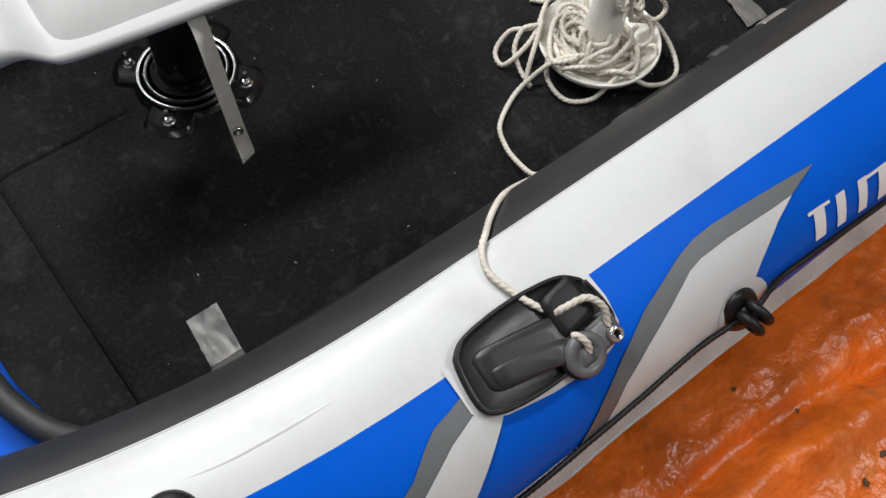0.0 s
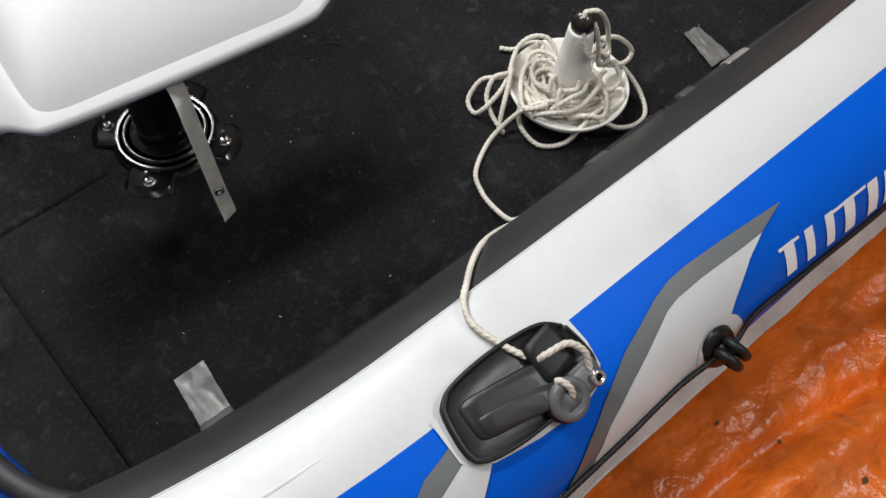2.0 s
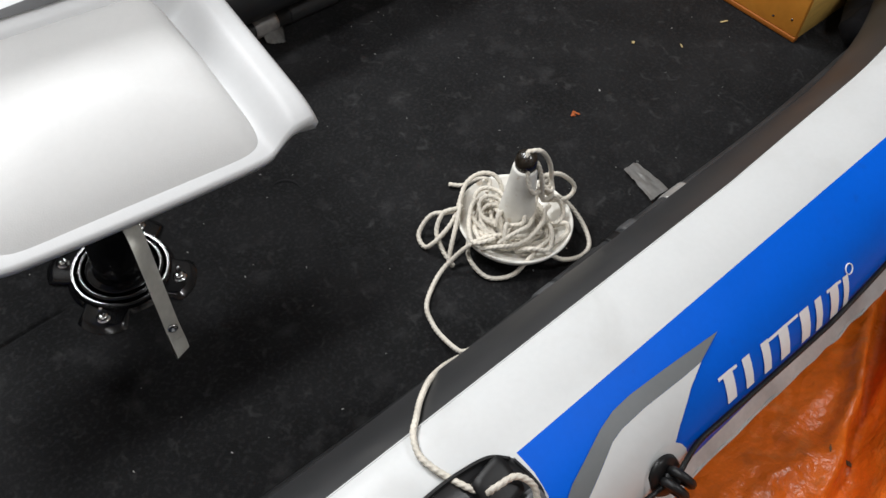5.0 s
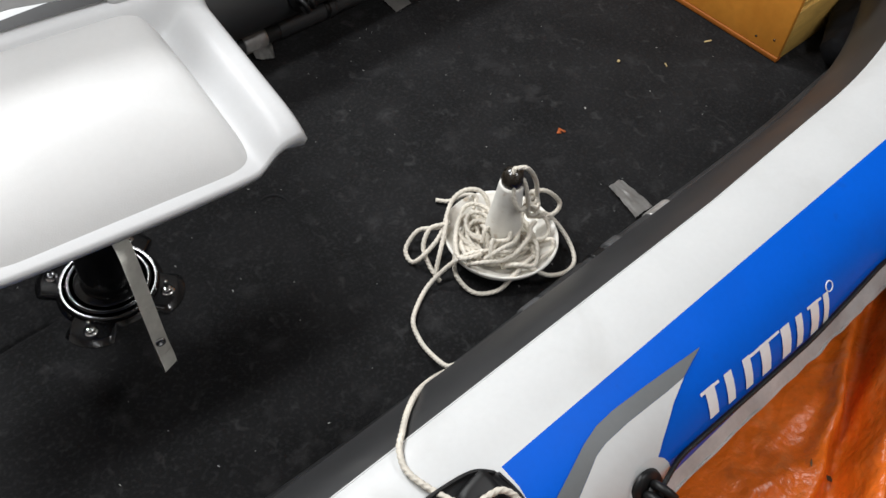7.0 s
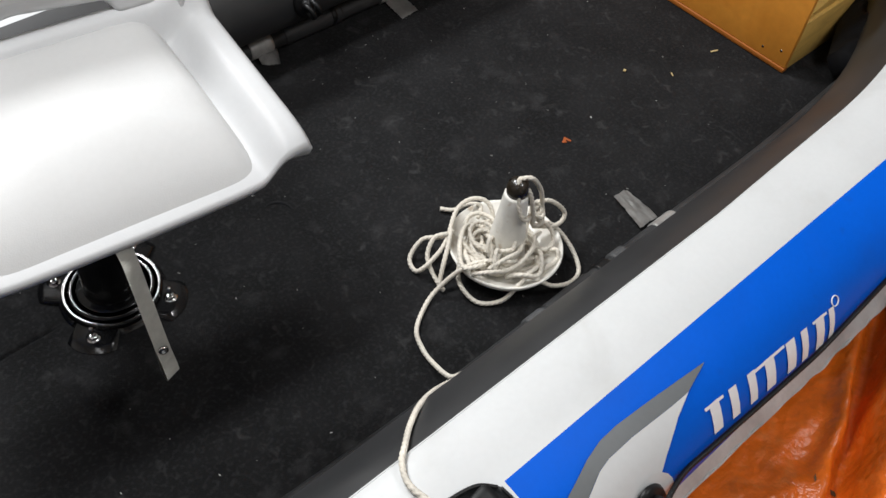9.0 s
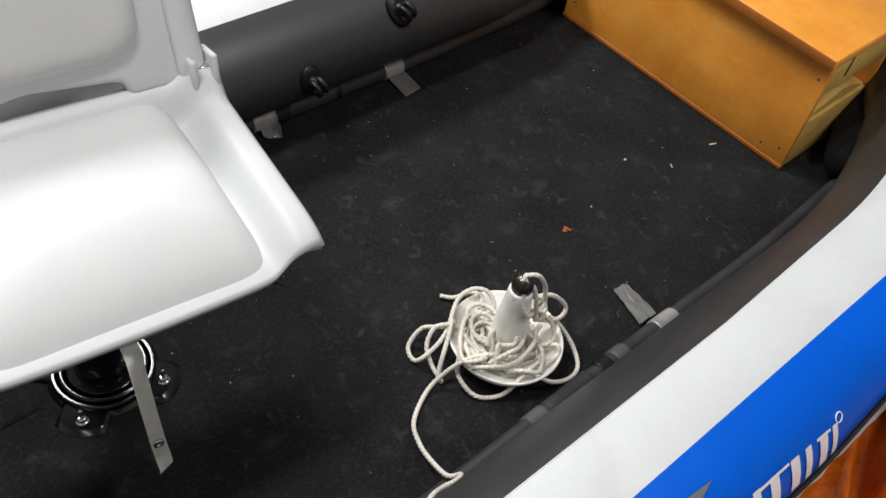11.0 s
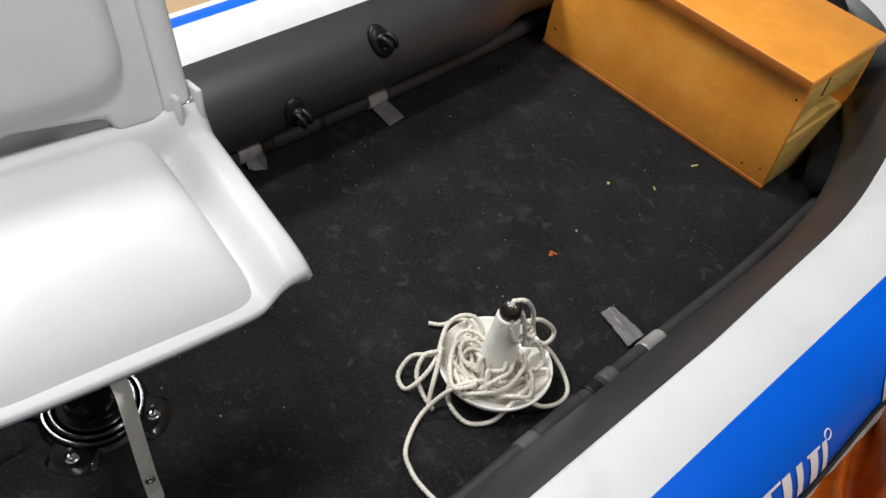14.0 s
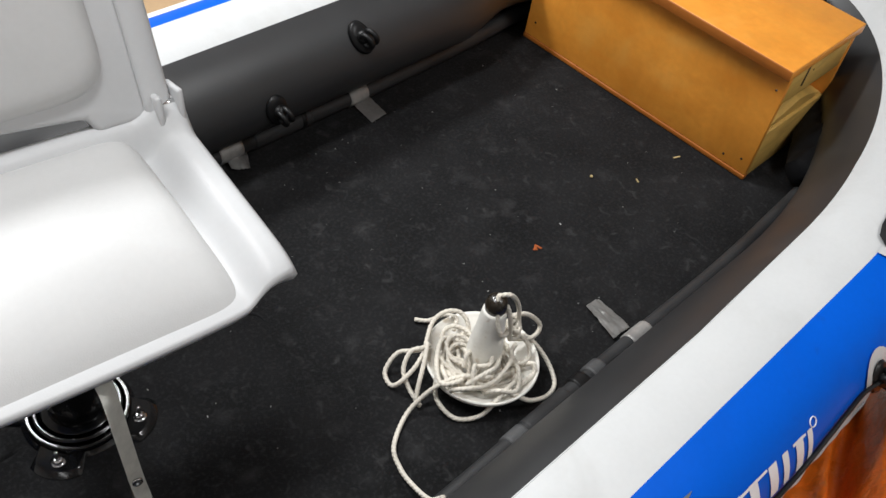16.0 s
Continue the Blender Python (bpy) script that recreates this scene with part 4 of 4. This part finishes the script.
TAIL = [(-1.390, -0.421, 0.292), (-1.388, -0.428, 0.298), (-1.384, -0.438, 0.292), (-1.384, -0.444, 0.280)]
rope_bm = bmesh.new()
for strand in STRANDS:
    sweep(smooth_path(strand, 0.0012), 0.0037, 15, 115, 0.5, rope_bm)
for strand in (LEAD + LEAD_END[1:], TAIL):
    sweep(smooth_path(strand, 0.0012), 0.0037, 15, 115, 0.5, rope_bm)
# turns of rope lying in the dish
rng = random.Random(7)
for k in range(10):
    r0 = 0.036 + 0.038 * rng.random()
    cx, cy = rng.uniform(-0.03, 0.006), rng.uniform(-0.02, 0.022)
    ph, el, tilt = rng.uniform(0, 6.28), rng.uniform(0.6, 1.0), rng.uniform(0, 3.14)
    pts = []
    turns = rng.uniform(0.8, 1.6)
    for j in range(14):
        a = ph + turns * 2 * math.pi * j / 13
        rr = r0 * (1 + 0.16 * math.sin(3 * a + k))
        x, y = rr * math.cos(a), rr * el * math.sin(a)
        x, y = x * math.cos(tilt) - y * math.sin(tilt) + cx, x * math.sin(tilt) + y * math.cos(tilt) + cy
        d = math.hypot(x, y)
        if d > 0.083:
            x, y = x * 0.083 / d, y * 0.083 / d
        if d < 0.037:
            x, y = x * 0.037 / max(d, 1e-4), y * 0.037 / max(d, 1e-4)
        d = math.hypot(x, y)
        z = 0.022 + 0.030 * max(0, (d - 0.04) / 0.055) + 0.0019 * k * rng.uniform(0.5, 1.1)
        pts.append((AX + x, AY + y, z))
    sweep(smooth_path(pts, 0.0012), 0.0036, 15, 115, 0.5, rope_bm)
# small upright loops against the stem on the left
for cx, cy, r, z in ((-0.925, 0.035, 0.026, 0.068), (-0.912, 0.05, 0.034, 0.06), (-0.93, 0.02, 0.03, 0.058), (-0.84, -0.02, 0.03, 0.06)):
    pts = [(cx + r * math.cos(a) * 0.75, cy + r * math.sin(a), z + 0.010 * math.sin(a + 1)) for a in [0.5 + 0.45 * j for j in range(15)]]
    sweep(smooth_path(pts, 0.0012), 0.0036, 15, 115, 0.5, rope_bm)
# the knot beside the stem
for k in range(4):
    pts = [(-0.836 + 0.013 * math.cos(a) * (1 if k % 2 else 0.7), -0.004 + 0.011 * math.sin(a) * math.cos(k), 0.108 - 0.007 * k + 0.010 * math.sin(a) * math.sin(k + 1)) for a in [0.9 * j + k for j in range(9)]]
    sweep(smooth_path(pts, 0.0012), 0.0036, 15, 115, 0.5, rope_bm)
tagged(part("anchor_rope", rope_bm, ROPE), "off-white braided anchor rope heaped on anchor, tied to tube", "rope")

# ---------------------------------------------------------------- bag behind the box
bag = bmesh.new()
bmesh.ops.create_icosphere(bag, subdivisions=5, radius=1)
for v in bag.verts:
    w = 1 + 0.10 * noise.noise(v.co * 2.2) + 0.05 * noise.noise(v.co * 6)
    c = v.co * w
    v.co = Vector((0.405 + 0.085 * math.copysign(abs(c.x) ** 0.7, c.x), 0.33 + 0.22 * math.copysign(abs(c.y) ** 0.75, c.y), max(0.0, 0.15 + 0.17 * math.copysign(abs(c.z) ** 0.7, c.z))))
tagged(part("bag", bag, BAG), "lumpy black nylon bag wedged behind the box", "bag")

heap = sweep(smooth_path([(0.05, -0.095, 0), (0.14, -0.088, 0), (0.25, -0.055, 0), (0.345, -0.005, 0), (0.40, 0.075, 0)], 0.008), lambda f: 0.012 + 0.056 * math.sin(math.pi * (0.04 + 0.92 * f)) ** 0.5, 28)
for v in heap.verts:
    c = v.co
    fold = noise.noise(c * 16) + 0.6 * noise.noise(c * 38 + Vector((3, 1, 0)))
    v.co = Vector((c.x + 0.008 * fold, c.y + 0.008 * noise.noise(c * 19), max(0.001, 0.062 + c.z * 0.95 + 0.018 * fold)))
tagged(part("cloth", heap, BAG), "crumpled black cloth stuffed between box and tube", "cloth")

# ---------------------------------------------------------------- tarpaulin under the boat
tp = bmesh.new()
XS = [-2.9 + 3.9 * i / 430 for i in range(431)]
YS = [-1.5 + 1.08 * j / 135 for j in range(136)] + [-0.2, 0.1, 0.4, 0.7, 1.0]
grid = []
for x in XS:
    row = []
    for y in YS:
        away = min(1, max(0, (-0.487 - y) / 0.06))
        c = Vector((x, y, 0))
        bend = c + 0.12 * Vector((noise.noise(c * 2.3), noise.noise(c * 2.3 + Vector((9, 0, 0))), 0))
        crease = abs(noise.noise(bend * 3.1 + Vector((4, 1, 0)))) ** 0.6
        fine_ = abs(noise.noise(bend * 8.5)) ** 0.7
        tiny = abs(noise.noise(Vector((x * 24 + y * 8, y * 20, 2)))) ** 0.8
        z = -0.046 + away * (0.012 + 0.028 * (0.5 - crease) + 0.014 * (0.4 - fine_) + 0.006 * (0.4 - tiny) + 0.0022 * noise.noise(bend * 60))
        ridge = (y + 0.70 + 0.09 * (x + 1.0) + 0.02 * math.sin(x * 7))
        z += away * (0.026 * math.exp(-(ridge / 0.030) ** 2) - 0.02 * math.exp(-((ridge - 0.05) / 0.016) ** 2))
        gap = (y + 0.507) - 0.39 * (x + 0.396) + 0.006 * noise.noise((x * 11, 0, 5))
        win = min(1, max(0, (x + 0.98) / 0.3))
        z += away * win * (0.115 * math.exp(-((gap + 0.046) / 0.026) ** 2) + 0.030 * math.exp(-((gap - 0.034) / 0.016) ** 2) - 0.07 * math.exp(-(gap / 0.015) ** 2))
        row.append(tp.verts.new((x, y, max(z, GROUND + 0.003))))
    grid.append(row)
for a, b in zip(grid, grid[1:]):
    for j in range(len(YS) - 1):
        tp.faces.new((a[j], a[j + 1], b[j + 1], b[j]))
tagged(part("tarpaulin", tp, TARP), "wrinkled orange plastic tarpaulin spread under the boat", "tarpaulin")

# ---------------------------------------------------------------- cardboard beyond the boat
cb = thing("cardboard_sheet", "flattened brown cardboard lying on the floor", "cardboard")
part("sheet", block(-1.4, 0.2, 1.22, 2.3, GROUND + 0.002, GROUND + 0.012, 0.002), CARDBOARD, cb)
pp = part("paper_sheet", block(-1.2, -0.35, 1.12, 1.34, GROUND + 0.014, GROUND + 0.018, 0.001), PAPER)
tagged(pp, "white paper sheet lying on the cardboard", "paper")

# ---------------------------------------------------------------- crumbs on the carpet
def crumb(name, x, y, length, width, turn, mat, label, category):
    bm = block(-length / 2, length / 2, -width / 2, width / 2, 0.0, width * 0.6, width * 0.2, 1)
    bm.transform(pose(x, y, 0.0003, 0, 0, turn))
    return tagged(part(name, bm, mat), label, category, "litter on the carpet")


scrap = thing("leaf_scrap", "torn orange leaf scrap on the carpet", "leaf scrap", group="litter on the carpet")
for dx, dy, l, w, t in ((0, 0, 0.016, 0.006, 30), (0.006, -0.005, 0.012, 0.005, 100), (-0.005, -0.004, 0.010, 0.004, -30)):
    lb = block(-l / 2, l / 2, -w / 2, w / 2, 0.0, 0.0014, 0.0004, 1)
    lb.transform(pose(-0.567 + dx, 0.153 + dy, 0.0005, 3, 5, t))
    part("blade", lb, LEAF, scrap)
crumb("chip", -0.294, 0.223, 0.008, 0.006, 20, CRUMB, "yellow wood crumb on the carpet", "crumb")
crumb("straw", -0.067, 0.143, 0.020, 0.004, -20, CRUMB, "pale wood splinter on the carpet", "splinter")
crumb("straw", -0.215, 0.150, 0.012, 0.003, 60, CRUMB, "pale wood splinter on the carpet", "splinter")
crumb("chip", -0.471, 0.166, 0.005, 0.003, 60, LINT, "white crumb on the carpet", "crumb")
lint = bmesh.new()
rng = random.Random(3)
for k in range(85):
    x, y = rng.uniform(-1.78, 0.0), rng.uniform(-0.10, 0.70)
    if rng.random() < 0.35:
        x = rng.gauss(-0.75, 0.3)
    x = min(-0.02, max(-1.78, x))
    l, w, t = rng.choice([0.0012, 0.0015, 0.002, 0.002, 0.004]), rng.uniform(0.0006, 0.0015), rng.uniform(0, math.pi)
    dx, dy = Vector((math.cos(t), math.sin(t), 0)) * l / 2, Vector((-math.sin(t), math.cos(t), 0)) * w / 2
    o = Vector((x, y, 0.0008))
    vs = [lint.verts.new(o + q) for q in (-dx - dy, dx - dy, dx + dy, -dx + dy)]
    vt = lint.verts.new(o + Vector((0, 0, 0.0008)))
    for m in range(4):
        lint.faces.new((vs[m], vs[(m + 1) % 4], vt))
tagged(part("lint", lint, LINT), "pale lint and sand specks on the carpet", "lint", kind="stuff")
for x, y, l, w, t in ((-1.067, -0.630, 0.016, 0.007, 70), (-1.028, -0.741, 0.014, 0.009, 20), (-1.077, -0.752, 0.012, 0.008, 50), (-1.124, -0.549, 0.008, 0.005, 10), (-0.770, -0.648, 0.018, 0.010, 80), (-0.80, -0.615, 0.014, 0.004, 30)):
    db = bmesh.new()
    bmesh.ops.create_icosphere(db, subdivisions=2, radius=0.5)
    for v in db.verts:
        wob = 1 + 0.7 * noise.noise(v.co * 4 + Vector((x * 50, y * 50, 0)))
        v.co = Vector((v.co.x * l * wob, v.co.y * w * wob, 0.001 + v.co.z * 0.003 + 0.002 * noise.noise(v.co * 5)))
    zt = min(bpy.data.objects["tarpaulin"].data.vertices, key=lambda v: (v.co.x - x) ** 2 + (v.co.y - y) ** 2).co.z
    db.transform(pose(x, y, zt - 0.0005, 6, 4, t))
    tagged(part("leaf_bit", db, DEBRIS), "dark dried leaf bit on the tarpaulin", "leaf scrap", "leaf bits on the tarpaulin")
